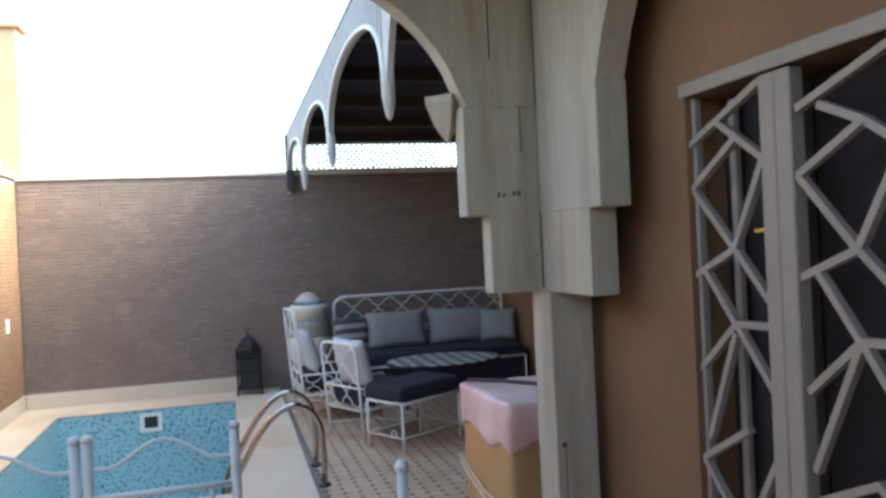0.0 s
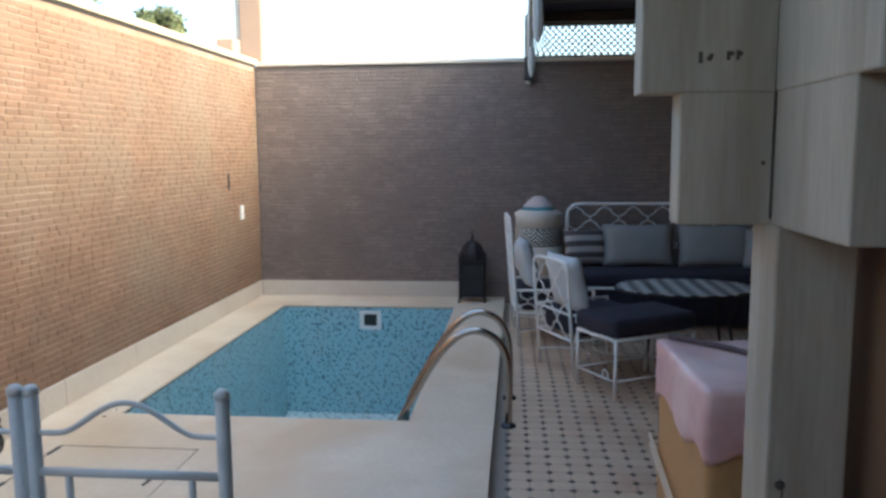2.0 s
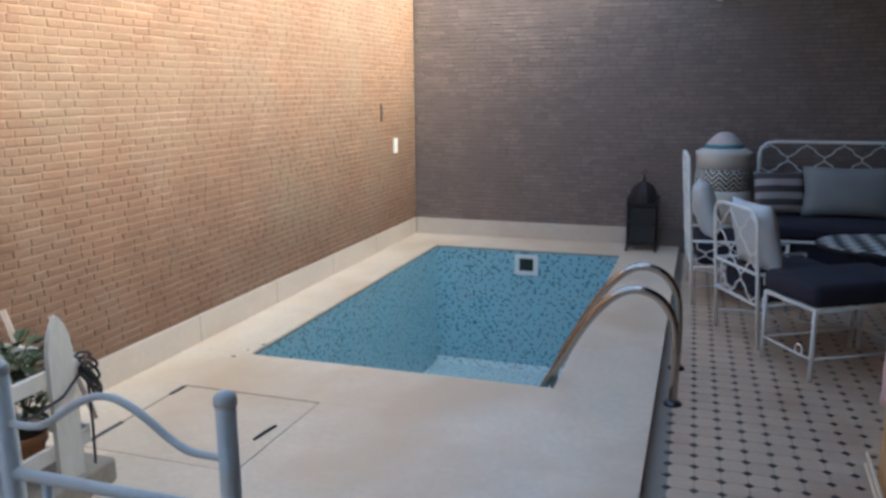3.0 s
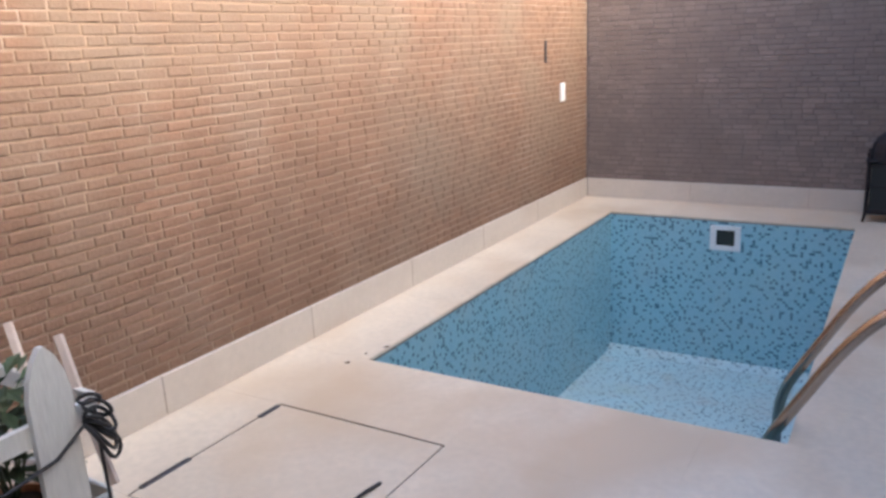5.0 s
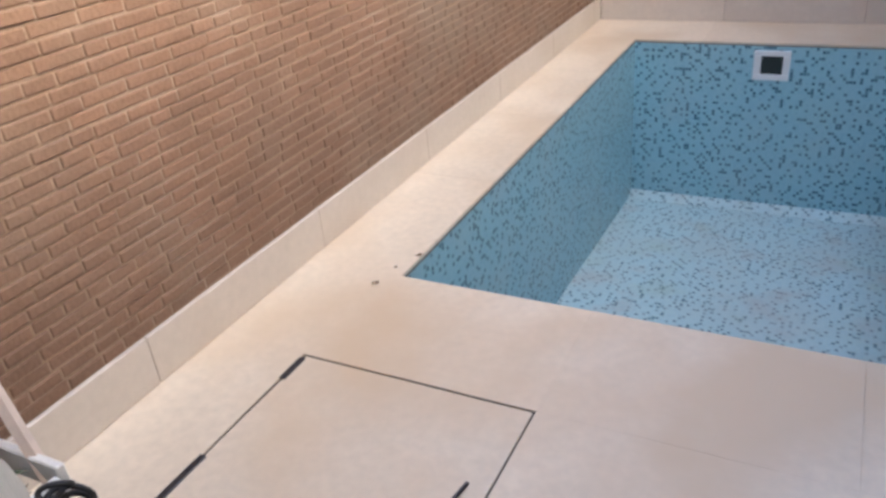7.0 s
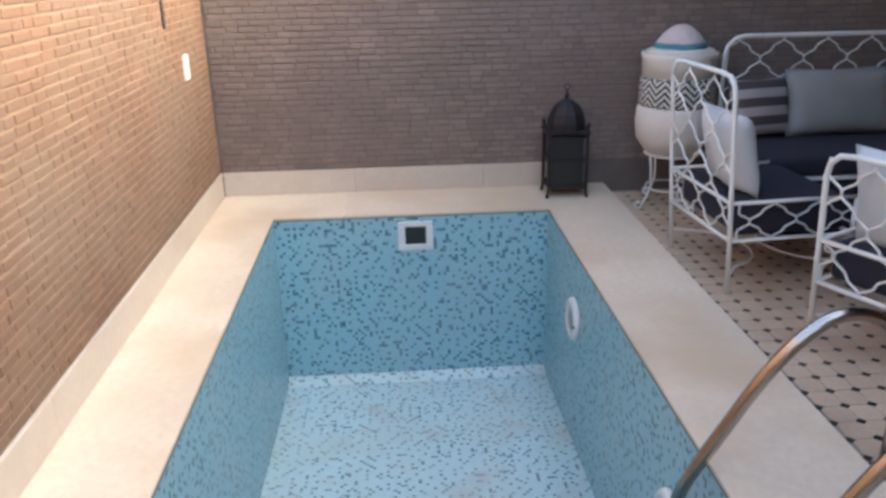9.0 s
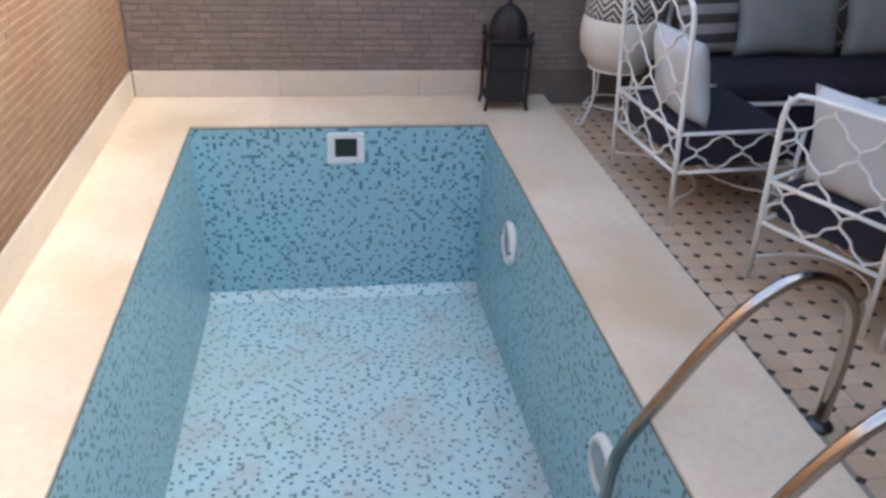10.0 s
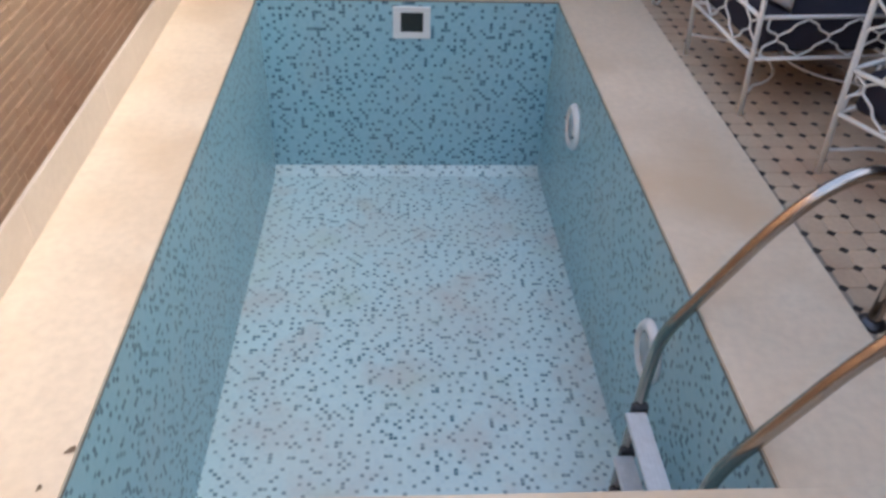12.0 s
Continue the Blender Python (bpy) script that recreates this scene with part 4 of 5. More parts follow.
# ---- wrought iron seating ----
def iron_chair(name, at, yaw, width, depth, top, label):
    """Armless iron chair; its back lies along local x at y = 0 and the seat goes towards +y."""
    c = new(name)
    c.matrix_world = pose(at[0], at[1], TILE, 0, 0, yaw)
    tagged(c, label, "chair", "iron chairs round the table")
    w, seat, low = width, 0.47, 0.28
    r = 0.0125
    lean = Matrix(((1, 0, 0, 0), (0, 1, -0.075, 0), (0, 0, 1, 0), (0, 0, 0, 1)))  # the back leans out as it rises
    frame_pts = [(0, 0, 0.0), (0, 0, seat), (0.0, 0, top - 0.10), (0.012, 0, top - 0.045), (0.05, 0, top - 0.008)] + [(0.05 + (w - 0.1) * k / 6, 0, top) for k in range(1, 6)] + [(w - 0.05, 0, top - 0.008), (w - 0.012, 0, top - 0.045), (w, 0, top - 0.10), (w, 0, seat), (w, 0, 0.0)]
    bars = wavy_lattice(w - 0.02, top - low - 0.02, round(w / 0.135), 2 * round((top - low) / 0.26), 0.006, low, 0.01)
    for name2, bm, note in (("back_frame", tube(frame_pts, r, 8), ""), ("back_lattice", bars, "wrought trellis")):
        bmesh.ops.transform(bm, matrix=lean, verts=bm.verts)
        part(name2, bm, M_WHITE_IRON, c, note, smooth=True)
    for x in (0, w):
        part("leg", tube([(x, depth, 0.0), (x, depth - 0.005, seat)], r, 8), M_WHITE_IRON, c, smooth=True)
    for z in (low, seat):
        part("seat_rail", tube([(0, -0.075 * z, z), (w, -0.075 * z, z)], 0.010, 8), M_WHITE_IRON, c, smooth=True)
        part("seat_rail", tube([(0, -0.075 * z, z), (0, depth, z)], 0.010, 8), M_WHITE_IRON, c, smooth=True)
        part("seat_rail", tube([(w, -0.075 * z, z), (w, depth, z)], 0.010, 8), M_WHITE_IRON, c, smooth=True)
    part("seat_rail", tube([(0, depth, low), (w, depth, low)], 0.010, 8), M_WHITE_IRON, c, smooth=True)
    for x in (0, w):
        bm = wavy_lattice(depth - 0.02, seat - low, 5, 2, 0.0055, low, 0.01)
        bmesh.ops.transform(bm, matrix=Matrix.Translation((x, 0, 0)) @ Matrix.Rotation(radians(90), 4, "Z"), verts=bm.verts)
        part("side_lattice", bm, M_WHITE_IRON, c, "wrought trellis", smooth=True)
    part("stretcher", tube([(0, 0, 0.11)] + [(w * 0.5 - w * 0.42 * math.cos(a), depth * 0.42 * math.sin(a), 0.12) for a in (math.pi * k / 14 for k in range(1, 14))] + [(w, 0, 0.11)], 0.007, 6), M_WHITE_IRON, c, smooth=True)
    part("stretcher", tube([(0, depth, 0.11)] + [(w * 0.5 - w * 0.42 * math.cos(a), depth - depth * 0.42 * math.sin(a), 0.12) for a in (math.pi * k / 14 for k in range(1, 14))] + [(w, depth, 0.11)], 0.007, 6), M_WHITE_IRON, c, smooth=True)
    part("seat_cushion", box(0.02, w - 0.02, 0.02, depth - 0.02, low + 0.012, seat - 0.005, 0.035, 4), M_NAVY, c, "dark navy seat cushion", smooth=True)
    return c


CH1 = ((2.412, 2.035), (2.36, 2.745))
CH2 = ((2.795, 1.10), (2.568, 1.565))


def yaw_of(a, b):
    return math.degrees(math.atan2(b[1] - a[1], b[0] - a[0]))


# local x runs from the far foot to the near foot, so that +y points to the table
iron_chair("iron_chair", CH1[1], yaw_of(CH1[1], CH1[0]), 0.685, 0.62, 1.07, "white wrought iron chair with trellis back and navy seat")
iron_chair("iron_chair", CH2[1], yaw_of(CH2[1], CH2[0]), 0.52, 0.60, 0.845, "low white wrought iron chair with an open trellis back")


def loose_pillow(name, x, y, z, yaw, lean, w, h, t, mat, label, group=""):
    o = part(name, pillow(w, h, t), mat, None, "", True)
    o.matrix_world = pose(x, y, z, lean, 0, yaw)
    return tagged(o, label, "pillow", group)


def on_chair(ch, u, v):
    a, b = Vector(ch[1]), Vector(ch[0])
    d = (b - a).normalized()
    n = Vector((-d.y, d.x))
    p = a + d * u + n * v
    return p.x, p.y, math.degrees(math.atan2(d.y, d.x))


x, y, yw = on_chair(CH1, 0.40, 0.08)
loose_pillow("pillow", x, y, 0.605, yw, 14, 0.46, 0.42, 0.15, M_PALE, "pale grey pillow leaning on the iron chair back")
x, y, yw = on_chair(CH2, 0.28, 0.075)
loose_pillow("pillow", x, y, 0.60, yw, 14, 0.46, 0.44, 0.15, M_PALE, "pale grey pillow leaning on the iron chair back")

# backless seat of the same set
ot = new("iron_stool")
ot.matrix_world = pose(2.812, 1.005, TILE, 0, 0, yaw_of((2.812, 1.005), (3.028, 0.645)))
tagged(ot, "white iron stool with a thick navy cushion", "stool", "iron chairs round the table")
OW, OD = 0.42, 0.66
for x in (0, OW):
    for y in (0, OD):
        part("leg", tube([(x, y, 0.0), (x, y, 0.40)], 0.0125, 8), M_WHITE_IRON, ot, smooth=True)
for z, r in ((0.395, 0.0125), (0.125, 0.007)):
    for a, b in (((0, 0), (OW, 0)), ((0, OD), (OW, OD)), ((0, 0), (0, OD)), ((OW, 0), (OW, OD))):
        part("rail", tube([(*a, z), (*b, z)], r, 8), M_WHITE_IRON, ot, smooth=True)
part("curl", tube([(OW * 0.75 + 0.03 * math.cos(a), 0.0, 0.15 + 0.03 * math.sin(a)) for a in (2 * math.pi * k / 12 for k in range(12))], 0.006, 5, closed=True), M_WHITE_IRON, ot, smooth=True)
part("cushion", box(-0.02, OW + 0.02, -0.02, OD + 0.02, 0.408, 0.535, 0.04, 4), M_NAVY, ot, "thick dark navy cushion", smooth=True)

# sofa along the far wall
sf = thing("iron_sofa", (3.75, 3.3, TILE), "long white iron sofa with trellis back and dark seat mattress", "sofa")
SX0, SX1, SB, SD = 2.885, 4.90, 3.50, 0.74
pts = [(SX0, SB, TILE), (SX0, SB, 0.92), (SX0 + 0.012, SB, 0.975), (SX0 + 0.06, SB, 1.02), (SX0 + 0.12, SB, 1.032)] + [(SX0 + 0.12 + (SX1 - SX0 - 0.24) * k / 10, SB, 1.032) for k in range(1, 11)] + [(SX1 - 0.06, SB, 1.02), (SX1 - 0.012, SB, 0.975), (SX1, SB, 0.92), (SX1, SB, TILE)]
part("back_frame", tube(pts, 0.014, 8), M_WHITE_IRON, sf, smooth=True)
bm = wavy_lattice(SX1 - SX0 - 0.03, 0.66, 14, 5, 0.0055, 0.36, SX0 + 0.015)
bmesh.ops.translate(bm, verts=bm.verts, vec=(0, SB, 0))
part("back_lattice", bm, M_WHITE_IRON, sf, "wrought trellis", smooth=True)
for x in (SX0, SX1):
    part("leg", tube([(x, SB - SD, TILE), (x, SB - SD, 0.32)], 0.0125, 8), M_WHITE_IRON, sf, smooth=True)
part("rail", tube([(SX0, SB - SD, 0.31), (SX1, SB - SD, 0.31)], 0.0125, 8), M_WHITE_IRON, sf, smooth=True)
for x in (SX0, SX1):
    part("rail", tube([(x, SB - SD, 0.31), (x, SB, 0.31)], 0.0125, 8), M_WHITE_IRON, sf, smooth=True)
part("rail", tube([(SX0, SB, 0.31), (SX1, SB, 0.31)], 0.0125, 8), M_WHITE_IRON, sf, smooth=True)
part("mattress", box(SX0 + 0.01, SX1 - 0.01, SB - SD - 0.02, SB - 0.02, 0.324, 0.44, 0.04, 4), M_NAVY, sf, "dark seat mattress", smooth=True)
part("skirt", box(SX0 + 0.03, SX1 - 0.03, SB - SD + 0.01, SB - SD + 0.025, TILE + 0.03, 0.30), M_NAVY, sf, "dark cloth skirt")
loose_pillow("pillow", 3.05, 3.30, 0.62, 12, -16, 0.42, 0.36, 0.14, M_STRIPEPILLOW, "small dark striped pillow on the iron sofa")
for k, x in enumerate((3.565, 4.29)):
    loose_pillow("pillow", x, 3.32, 0.64 - 0.004 * k, 1 - 2 * k, -15, 0.70, 0.42, 0.17, M_GREY, "large grey pillow leaning on the sofa back", "grey sofa pillows")
loose_pillow("pillow", 4.74, 3.18, 0.62, -22, -15, 0.42, 0.38, 0.15, M_GREY, "smaller grey pillow at the sofa end", "grey sofa pillows")

# low oval table
TX, TY = 3.76, 2.05
tb = thing("oval_table", (TX, TY, TILE), "low oval table with a patterned mosaic top", "table")
bm = bmesh.new()
layer = bm.loops.layers.uv.verify()
ring = [bm.verts.new((TX + 0.56 * math.cos(a), TY + 0.40 * math.sin(a), 0.455)) for a in (2 * math.pi * k / 48 for k in range(48))]
f = bm.faces.new(ring)
ret = bmesh.ops.extrude_face_region(bm, geom=[f])
bmesh.ops.translate(bm, verts=[g for g in ret["geom"] if isinstance(g, bmesh.types.BMVert)], vec=(0, 0, -0.028))
bmesh.ops.recalc_face_normals(bm, faces=bm.faces)
for fc in bm.faces:
    for loop in fc.loops:
        loop[layer].uv = (loop.vert.co.x, loop.vert.co.y)
part("tabletop", bm, M_TABLE, tb, "black and white mosaic top")
part("edge_band", tube([(TX + 0.565 * math.cos(a), TY + 0.405 * math.sin(a), 0.438) for a in (2 * math.pi * k / 48 for k in range(48))], 0.012, 6, closed=True), M_IRON, tb, smooth=True)
for sx in (-1, 1):
    for sy in (-1, 1):
        part("leg", tube([(TX + sx * 0.34, TY + sy * 0.22, TILE), (TX + sx * 0.30, TY + sy * 0.19, 0.2), (TX + sx * 0.36, TY + sy * 0.24, 0.43)], 0.012, 6), M_IRON, tb, smooth=True)

# ---- wrapped carton ----
bx = new("wrapped_carton")
bx.matrix_world = pose(2.925, -1.41, TILE, 0, 0, -86.5)
tagged(bx, "tall cardboard carton with its top wrapped in pink plastic", "carton")
BW, BD, BH = 0.62, 0.50, 0.88


def carton_shell(z0, z1, grow, r, seg, wob, mat, name, label="", hem=0.0):
    bm = box(-grow, BW + grow, -grow, BD + grow, z0, z1, r, seg)
    bmesh.ops.subdivide_edges(bm, edges=[e for e in bm.edges if e.calc_length() > 0.15], cuts=11, use_grid_fill=True)
    for v in bm.verts:
        k = noise.noise(Vector((v.co.x * 9, v.co.y * 9, v.co.z * 9 + 4)))
        q = noise.noise(Vector((v.co.x * 22, v.co.y * 22, v.co.z * 6)))
        v.co += Vector((v.co.x - BW / 2, v.co.y - BD / 2, 0.25)).normalized() * wob * (k + 0.5 * q)
        low = max(0.0, min(1.0, (z1 - 0.05 - v.co.z) / (z1 - z0)))
        v.co.z += hem * low * (noise.noise(Vector((v.co.x * 5 + 3, v.co.y * 5, 1.7))) + 0.35)
    return part(name, bm, mat, bx, label, smooth=True)


carton_shell(0.0, BH, 0.0, 0.02, 2, 0.008, M_CARD, "carton", "brown cardboard")
carton_shell(BH - 0.22, BH + 0.035, 0.014, 0.02, 2, 0.016, M_PINK, "plastic_wrap", "crumpled pink plastic", 0.10)
for z, mat in ((0.40, M_STRAP), (0.435, M_STRAP)):
    part("strap", tube([(-0.02, -0.02, z + 0.1), (BW / 2, -0.022, z), (BW + 0.02, -0.02, z - 0.02), (BW + 0.022, BD / 2, z), (BW + 0.02, BD + 0.02, z + 0.04), (BW / 2, BD + 0.02, z + 0.08), (-0.02, BD + 0.02, z + 0.1), (-0.022, BD / 2, z + 0.1)], 0.006, 6, closed=True), mat, bx)
for a, b in (((0.02, 0.03), (BW * 0.55, 0.30)), ((BW * 0.55, 0.30), (BW + 0.02, 0.24))):
    part("cord", tube([(a[0], a[1], BH + 0.05), ((a[0] + b[0]) / 2, (a[1] + b[1]) / 2, BH + 0.056), (b[0], b[1], BH + 0.05)], 0.010, 6), M_DARKSTRAP, bx, "dark cord")
part("cord", tube([(BW + 0.022, 0.24, BH + 0.05), (BW + 0.034, 0.24, BH - 0.02), (BW + 0.03, 0.235, BH - 0.15)], 0.010, 6), M_DARKSTRAP, bx, "dark cord")

# ---- picket planter by the garden wall ----
pk = thing("picket_planter", (0.08, -1.85, 0), "white picket planter box with a rough rendered base", "planter")
part("base", box(-0.24, 0.31, -2.30, -1.45, 0.001, 0.10, 0.012, 2), M_BASE, pk)


def picket(x, y, z0, z1, w, th, along, lean=0.0, mat=None, name="picket"):
    bm = bmesh.new()
    prof = [(-w / 2, z0), (w / 2, z0), (w / 2, z1 - 0.13), (w / 2 * 0.82, z1 - 0.075), (w / 2 * 0.5, z1 - 0.03), (0.006, z1), (-0.006, z1), (-w / 2 * 0.5, z1 - 0.03), (-w / 2 * 0.82, z1 - 0.075), (-w / 2, z1 - 0.13)]
    f = []
    for s, z in prof:
        d = Vector((0, s, z)) if along == "y" else Vector((s, 0, z))
        f.append(bm.verts.new(d))
    face = bm.faces.new(f)
    ret = bmesh.ops.extrude_face_region(bm, geom=[face])
    bmesh.ops.translate(bm, verts=[g for g in ret["geom"] if isinstance(g, bmesh.types.BMVert)], vec=(th, 0, 0) if along == "y" else (0, th, 0))
    bmesh.ops.recalc_face_normals(bm, faces=bm.faces)
    bmesh.ops.transform(bm, matrix=Matrix.Translation((x, y, 0)) @ Matrix.Rotation(lean, 4, "X" if along == "y" else "Y"), verts=bm.verts)
    return part(name, bm, mat or M_PICKET, pk)


for k, y in enumerate((-1.64, -1.90, -2.16)):
    picket(0.268, y, 0.09, (0.715, 0.70, 0.69)[k], 0.112, 0.02, "y", (0.0, 0.02, -0.02)[k])
for x in (0.086, -0.151, -0.38):
    part("stake", tube([(x + 0.22, -1.525, 0.29), (x + 0.10, -1.50, 0.49), (x + 0.01, -1.48, 0.66)], 0.0135, 4), M_STICK, pk, "bare pale wooden stake")
for z in (0.22, 0.50):
    part("rail", box(0.25, 0.267, -2.28, -1.52, z - 0.03, z + 0.03, 0.003, 1), M_PICKET, pk)
    part("rail", box(-0.22, 0.24, -1.508, -1.491, z - 0.03, z + 0.03, 0.003, 1), M_PICKET, pk)
cable = thing("coiled_cable", (0.30, -1.54, 0.5), "thin black cable looped round the pickets", "cable")
run = [(0.298, -1.545, 0.50), (0.300, -1.60, 0.47), (0.300, -1.66, 0.43), (0.304, -1.80, 0.41), (0.300, -1.90, 0.43), (0.300, -2.05, 0.40), (0.298, -2.25, 0.38)]
part("run", tube(run, 0.005, 6), M_CABLE, cable, smooth=True)
for k in range(6):
    along = Vector((0.10, 0.55 + 0.12 * k, 0.25 - 0.32 * k)).normalized()
    across = along.cross(Vector((1, 0.2, 0.1))).normalized()
    reach, wide = 0.055 + 0.012 * k, 0.016 + 0.004 * (k % 3)
    ring = []
    for q in range(22):
        a = 2 * math.pi * q / 22
        go = 0.5 - 0.5 * math.cos(a)
        ring.append(Vector((0.296 + 0.003 * k, -1.575, 0.545 - 0.012 * k)) + along * reach * go + across * wide * math.sin(a) * (0.35 + go) + Vector((0.012 * math.sin(2 * a + k), 0, -0.03 * go * go)))
    part("loop", tube(ring, 0.0055, 6, closed=True), M_CABLE, cable, smooth=True)
part("tail", tube([(0.298, -1.54, 0.52), (0.304, -1.545, 0.40), (0.300, -1.54, 0.25), (0.304, -1.55, 0.12)], 0.005, 6), M_CABLE, cable, smooth=True)


def plant_pot(x, y, r, h, label):
    t = thing("flower_pot", (x, y, 0.10), label, "flower pot", "flower pots in the planter")
    part("body", lathe([(r * 0.7, 0.10), (r * 0.95, 0.10 + h * 0.8), (r * 1.06, 0.10 + h * 0.8), (r * 1.06, 0.10 + h), (r * 0.9, 0.10 + h), (r * 0.86, 0.10 + h * 0.9)], 20, None, (x, y, 0)), M_TERRA, t, smooth=True)
    part("soil", lathe([(0.0005, 0.10 + h * 0.86), (r * 0.88, 0.10 + h * 0.86), (r * 0.88, 0.10 + h * 0.9), (0.0005, 0.10 + h * 0.92)], 16, None, (x, y, 0)), M_SOIL, t)
    rnd = random.Random(int(1000 * abs(y)))
    bm = bmesh.new()
    for k in range(210):
        a, lo = rnd.uniform(0, 6.28), rnd.uniform(0.04, 0.34)
        rad = rnd.uniform(0.01, r * 1.35)
        c = Vector((x + rad * math.cos(a), y + rad * math.sin(a), 0.10 + h + lo))
        out = Vector((math.cos(a), math.sin(a), rnd.uniform(-0.5, 0.8))).normalized()
        sd = out.cross(Vector((0, 0, 1))).normalized()
        L, W = rnd.uniform(0.05, 0.10), rnd.uniform(0.012, 0.022)
        if c.x + out.x * L > 0.235 or c.x > 0.225:
            continue
        mid = c + out * L * 0.5 + Vector((0, 0, 0.008))
        vs = [bm.verts.new(p) for p in (c, mid + sd * W, c + out * L, mid - sd * W)]
        bm.faces.new(vs)
    part("leaves", bm, M_LEAF, t)
    st = bmesh.new()
    for k in range(7):
        a = k * 0.9
        tube([(x, y, 0.10 + h * 0.88), (x + r * 0.4 * math.cos(a), y + r * 0.4 * math.sin(a), 0.10 + h + 0.08), (x + r * 0.8 * math.cos(a), y + r * 0.8 * math.sin(a), 0.10 + h + 0.2)], 0.004, 5, st)
    part("stalk", st, M_LEAF, t)


plant_pot(0.10, -1.68, 0.085, 0.17, "terracotta pot with small green leaves in the planter")
plant_pot(0.06, -1.93, 0.10, 0.20, "terracotta pot with a leafy green plant in the planter")
plant_pot(0.10, -2.15, 0.085, 0.17, "terracotta pot with small green leaves in the planter")


# ---- trees beyond the garden wall ----
def tree(x, y, crown_z, crown_r, crown_h, leaves, seed, label):
    t = thing("tree", (x, y, -1.35), label, "tree")
    rnd = random.Random(seed)
    part("trunk", tube([(x, y, -1.36), (x + 0.05, y, 0.3), (x - 0.05, y + 0.05, crown_z - crown_h * 0.4), (x, y, crown_z)], 0.16, 10, taper=0.05), M_BARK, t, smooth=True)
    limb = bmesh.new()
    for k in range(9):
        a, up = k * 2.4, rnd.uniform(0.2, 0.7)
        tube([(x, y, crown_z - crown_h * 0.35), (x + crown_r * 0.4 * math.cos(a), y + crown_r * 0.4 * math.sin(a), crown_z - crown_h * 0.2 + up * 0.3), (x + crown_r * 0.8 * math.cos(a), y + crown_r * 0.8 * math.sin(a), crown_z + crown_h * (up - 0.4))], 0.06, 6, limb, taper=0.015)
    part("limbs", limb, M_BARK, t)
    verts, faces = [], []
    clumps = []
    for k in range(46):
        while True:
            p = Vector((rnd.uniform(-1, 1), rnd.uniform(-1, 1), rnd.uniform(-1, 1)))
            if 0.25 < p.length < 1:
                break
        clumps.append((Vector((x + p.x * crown_r, y + p.y * crown_r, crown_z + p.z * crown_h * 0.5)), rnd.uniform(0.2, 0.42) * crown_r))
    for k in range(leaves):
        c, rad = clumps[k % len(clumps)]
        d = Vector((rnd.gauss(0, 1), rnd.gauss(0, 1), rnd.gauss(0, 0.8))).normalized()
        p = c + d * rad * rnd.uniform(0.55, 1.0)
        ax = Vector((rnd.gauss(0, 1), rnd.gauss(0, 1), rnd.gauss(0, 1))).normalized()
        sd = ax.cross(d).normalized()
        L, W = rnd.uniform(0.05, 0.10), rnd.uniform(0.02, 0.04)
        i = len(verts)
        verts += [p - ax * L, p + sd * W, p + ax * L, p - sd * W]
        faces.append((i, i + 1, i + 2, i + 3))
    me = bpy.data.meshes.new("crown")
    me.from_pydata([tuple(v) for v in verts], [], faces)
    me.materials.append(M_TREE)
    o = new("crown", me)
    o.parent = t
    o.location = -Vector((x, y, -1.35))
    return t


tree(-4.9, 5.66, 4.35, 1.75, 2.6, 15000, 5, "dense olive-green tree behind the garden wall")
tree(-4.6, 10.7, 4.05, 0.5, 0.6, 1600, 8, "small pale green tree far behind the garden wall")


# ---- litter on the deck ----
def litter(x, y, size, turn):
    bm = bmesh.new()
    ring = [bm.verts.new((size * math.cos(a) * (1 + 0.25 * math.sin(3 * a)), 0.55 * size * math.sin(a), 0.003 + 0.003 * math.sin(2 * a))) for a in (2 * math.pi * k / 10 for k in range(10))]
    mid = bm.verts.new((0, 0, 0.006))
    for k in range(10):
        bm.faces.new((ring[k], ring[(k + 1) % 10], mid))
    o = solid("dead_leaf", bm, M_BARK, "curled brown dead leaf on the marble deck", "leaf", "dead leaves")
    o.matrix_world = pose(x, y, 0.001, 0, 0, turn)


litter(-0.068, -0.077, 0.016, 20)
litter(-0.012, 0.15, 0.016, 40)
litter(-0.05, 0.04, 0.010, 70)


# ---- bricks ----
CO, JT = 0.0402, 0.0072
LENGTHS = (0.078, 0.098, 0.118, 0.138, 0.152)
brick_me = {}


def brick_mesh(length):
    """One shared mesh for each length of brick."""
    if length not in brick_me:
        ln = length - JT
        bm = box(-0.013, 0.013, -ln / 2, ln / 2, -(CO - JT) / 2, (CO - JT) / 2, 0.003, 1)
        me = bpy.data.meshes.new("brick")
        bm.to_mesh(me)
        bm.free()
        me.materials.append(M_BRICK)
        brick_me[length] = me
    return brick_me[length]


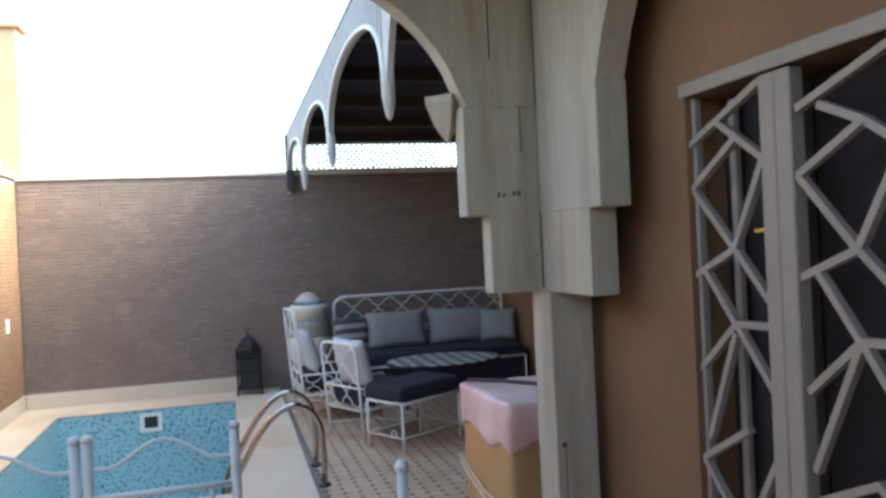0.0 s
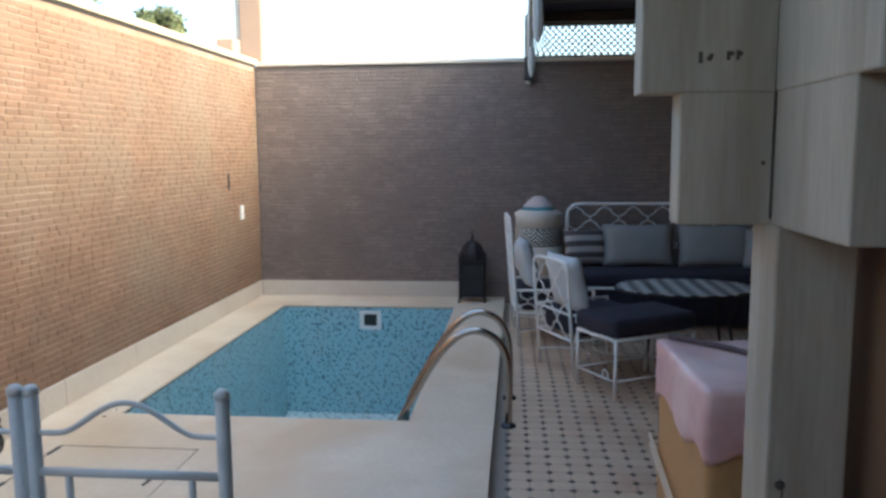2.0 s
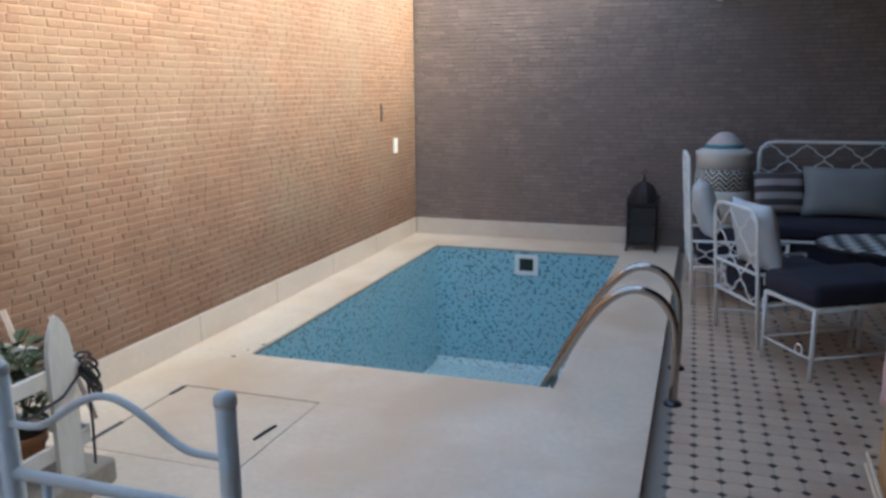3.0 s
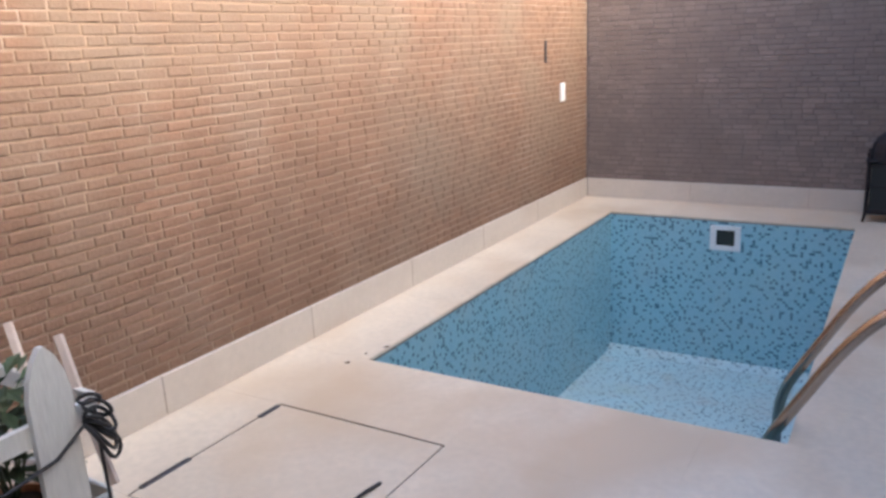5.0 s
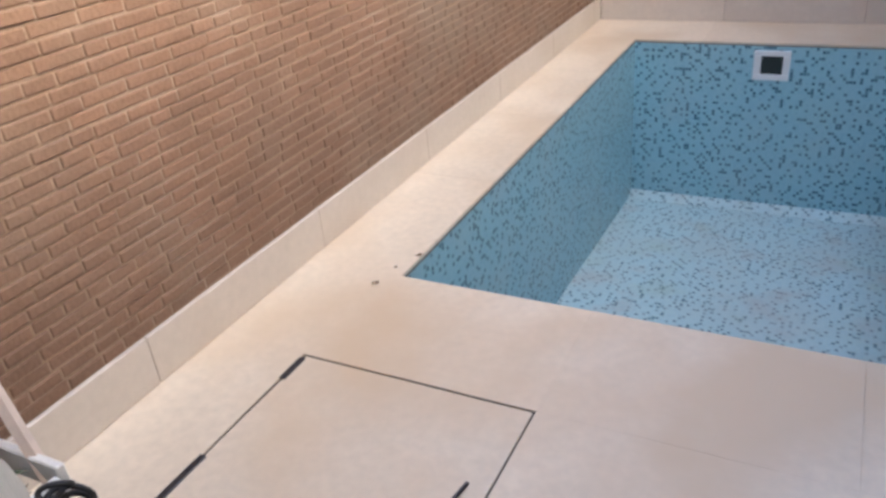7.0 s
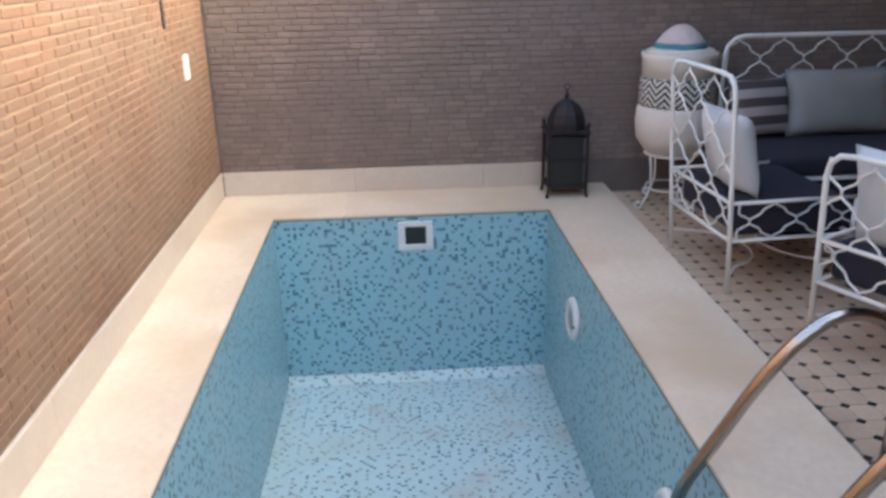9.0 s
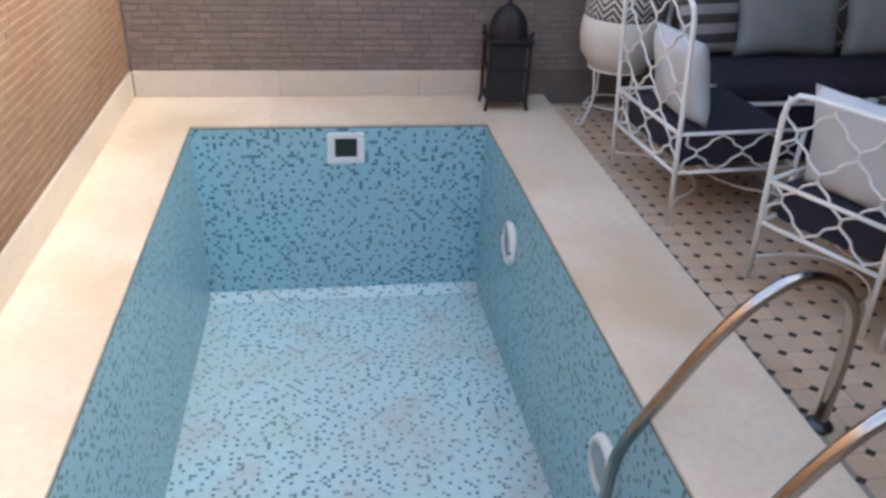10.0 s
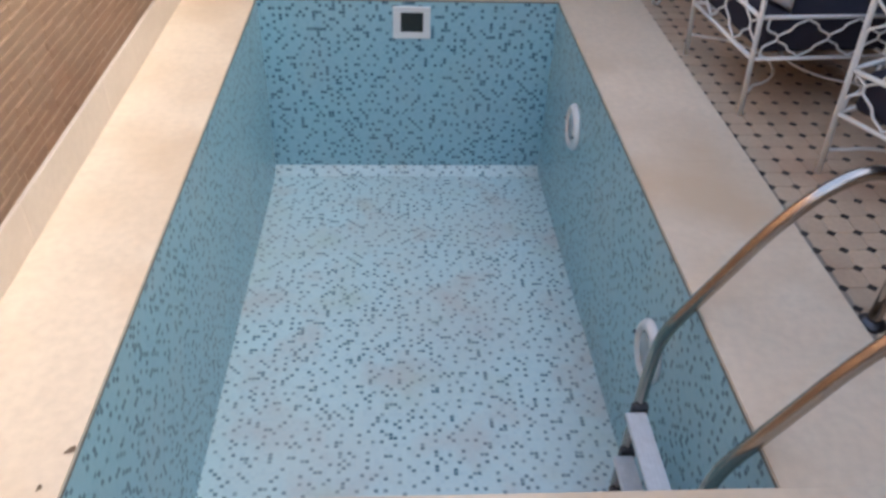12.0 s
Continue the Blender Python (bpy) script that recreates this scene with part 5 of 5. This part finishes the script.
def brick_field(axis, fixed, a0, a1, z0, z1, near, owner, seed, mat):
    """Courses of uneven bricks; those within `near` (a0, a1, z0, z1) are single objects, the rest is one mesh."""
    rnd = random.Random(seed)
    verts, faces = [], []
    rows = int((z1 - z0) / CO)
    count = 0
    for r in range(rows):
        z = z0 + CO * (r + 0.5)
        s = a0 - rnd.uniform(0, 0.14)
        while s < a1:
            length = rnd.choice(LENGTHS)
            e = s + length
            lo, hi = max(s, a0), min(e, a1)
            s = e
            if hi - lo < 0.03:
                continue
            c, ln = (lo + hi) / 2, hi - lo - JT * rnd.uniform(0.7, 1.3)
            off = rnd.uniform(-0.0008, 0.0035)
            dz = rnd.uniform(-0.0022, 0.0022)
            tilt = rnd.uniform(-0.008, 0.008)
            whole = hi - lo > length - 0.002
            if near and whole and near[0] <= c <= near[1] and near[2] <= z <= near[3] and count < 300:
                o = new("brick", brick_mesh(length))
                o.parent = owner
                o.location = (fixed + off - 0.010, c, z + dz) if axis == "w" else (c, fixed - off + 0.010, z + dz)
                o.rotation_euler = (tilt, 0, rnd.uniform(-0.01, 0.01)) if axis == "w" else (0, tilt, 0)
                count += 1
                continue
            h = (CO - JT * rnd.uniform(0.75, 1.3)) / 2
            i = len(verts)
            d0, d1 = -0.02, off + 0.002
            ch = 0.003
            for dd, sh in ((d0, 0), (d1 - ch, 0), (d1, ch)):
                for u, v in ((-1, -1), (1, -1), (1, 1), (-1, 1)):
                    uu = c + u * (ln / 2 - sh)
                    vv = z + dz + v * (h - sh) + tilt * u * ln / 2
                    verts.append((fixed + dd, uu, vv) if axis == "w" else (uu, fixed - dd, vv))
            for lev in (0, 4):
                for k in range(4):
                    a, b = i + lev + k, i + lev + (k + 1) % 4
                    q = (a, b, b + 4, a + 4)
                    faces.append(q if axis == "w" else q)
            faces.append((i + 8, i + 9, i + 10, i + 11))
    me = bpy.data.meshes.new("bricks")
    me.from_pydata(verts, [], faces)
    bm = bmesh.new()
    bm.from_mesh(me)
    bmesh.ops.recalc_face_normals(bm, faces=bm.faces)
    bm.to_mesh(me)
    bm.free()
    me.materials.append(mat)
    o = new("bricks", me)
    o.parent = owner
    o["kind"] = "stuff"
    return o


brick_field("w", WX, -3.4, WY - 0.004, 0.17, TOPW - 0.004, (-1.45, -0.25, 0.30, 1.30), wl, 3, M_BRICKS)
brick_field("n", WY, WX + 0.014, XR, 0.17, TOPW - 0.004, None, wf, 4, M_BRICKS_N)

# ---- patio floor: octagonal tiles with black insets ----
floor = thing("floor", (3.6, 0.7, TILE), "beige cement tile floor with small black diamond insets", "floor", kind="structure")
part("bed", box(DX - 0.01, XR, -8.0, WY + 0.012, TILE - 0.15, TILE - 0.003), M_TILEGROUT, floor)
PITCH = 0.1045


def prism(poly, z0, z1, ch):
    """Verts and faces of a flat tile with a small chamfer."""
    n = len(poly)
    cx = sum(p[0] for p in poly) / n
    cy = sum(p[1] for p in poly) / n
    vs = [(x, y, z0) for x, y in poly] + [(x, y, z1 - ch) for x, y in poly]
    vs += [(cx + (x - cx) * (1 - ch * 16), cy + (y - cy) * (1 - ch * 16), z1) for x, y in poly]
    fs = []
    for lev in (0, n):
        for k in range(n):
            fs.append((lev + k, lev + (k + 1) % n, lev + n + (k + 1) % n, lev + n + k))
    fs.append(tuple(range(2 * n, 3 * n)))
    return vs, fs


C = 0.0195
H = PITCH / 2 - 0.0012
OCT = [(-H + C, -H), (H - C, -H), (H, -H + C), (H, H - C), (H - C, H), (-H + C, H), (-H, H - C), (-H, -H + C)]
Q = C - 0.0015
DIA = [(0, -Q), (Q * 1.12, 0), (0, Q), (-Q * 1.12, 0)]
tile_v, tile_f = prism(OCT, -0.012, 0.0, 0.0012)
dot_v, dot_f = prism(DIA, -0.012, -0.0002, 0.001)
meshes = {}
for nm, vs, fs, mt in (("tile", tile_v, tile_f, M_TILE), ("inset", dot_v, dot_f, M_DOT)):
    me = bpy.data.meshes.new(nm)
    me.from_pydata(vs, [], fs)
    me.materials.append(mt)
    meshes[nm] = me
rest = {"tile": ([], []), "inset": ([], [])}
done = {"tile": 0, "inset": 0}
turn = -0.012
for i in range(-1, 27):
    for j in range(-54, 38):
        for nm, du in (("tile", 0.5), ("inset", 0.0)):
            gx, gy = (i + du) * PITCH + 0.083, (j + du) * PITCH
            x, y = DX + gx + turn * gy, gy - turn * gx - 0.010
            if x < DX + (0.052 if nm == "tile" else 0.024) or x > XR - 0.06 or y > WY - 0.05:
                continue
            if x > HX - 0.06 and y < -2.45:
                continue
            if x < 2.95 and -0.9 < y < 2.2 and done[nm] < (150 if nm == "tile" else 150):
                o = new(nm, meshes[nm])
                o.parent = floor
                o.location = (x - 3.6, y - 0.7, 0)
                o.rotation_euler = (0, 0, turn)
                done[nm] += 1
                continue
            vs, fs = rest[nm]
            base = len(vs)
            src_v, src_f = (tile_v, tile_f) if nm == "tile" else (dot_v, dot_f)
            vs += [(x + a - 3.6, y + b - 0.7, c) for a, b, c in src_v]
            fs += [tuple(base + q for q in fc) for fc in src_f]
for nm, mt in (("tile", M_TILES), ("inset", M_DOT)):
    me = bpy.data.meshes.new(nm + "_field")
    me.from_pydata(rest[nm][0], [], rest[nm][1])
    me.materials.append(mt)
    o = new(nm + "_field", me)
    o.parent = floor
    o["kind"] = "stuff"
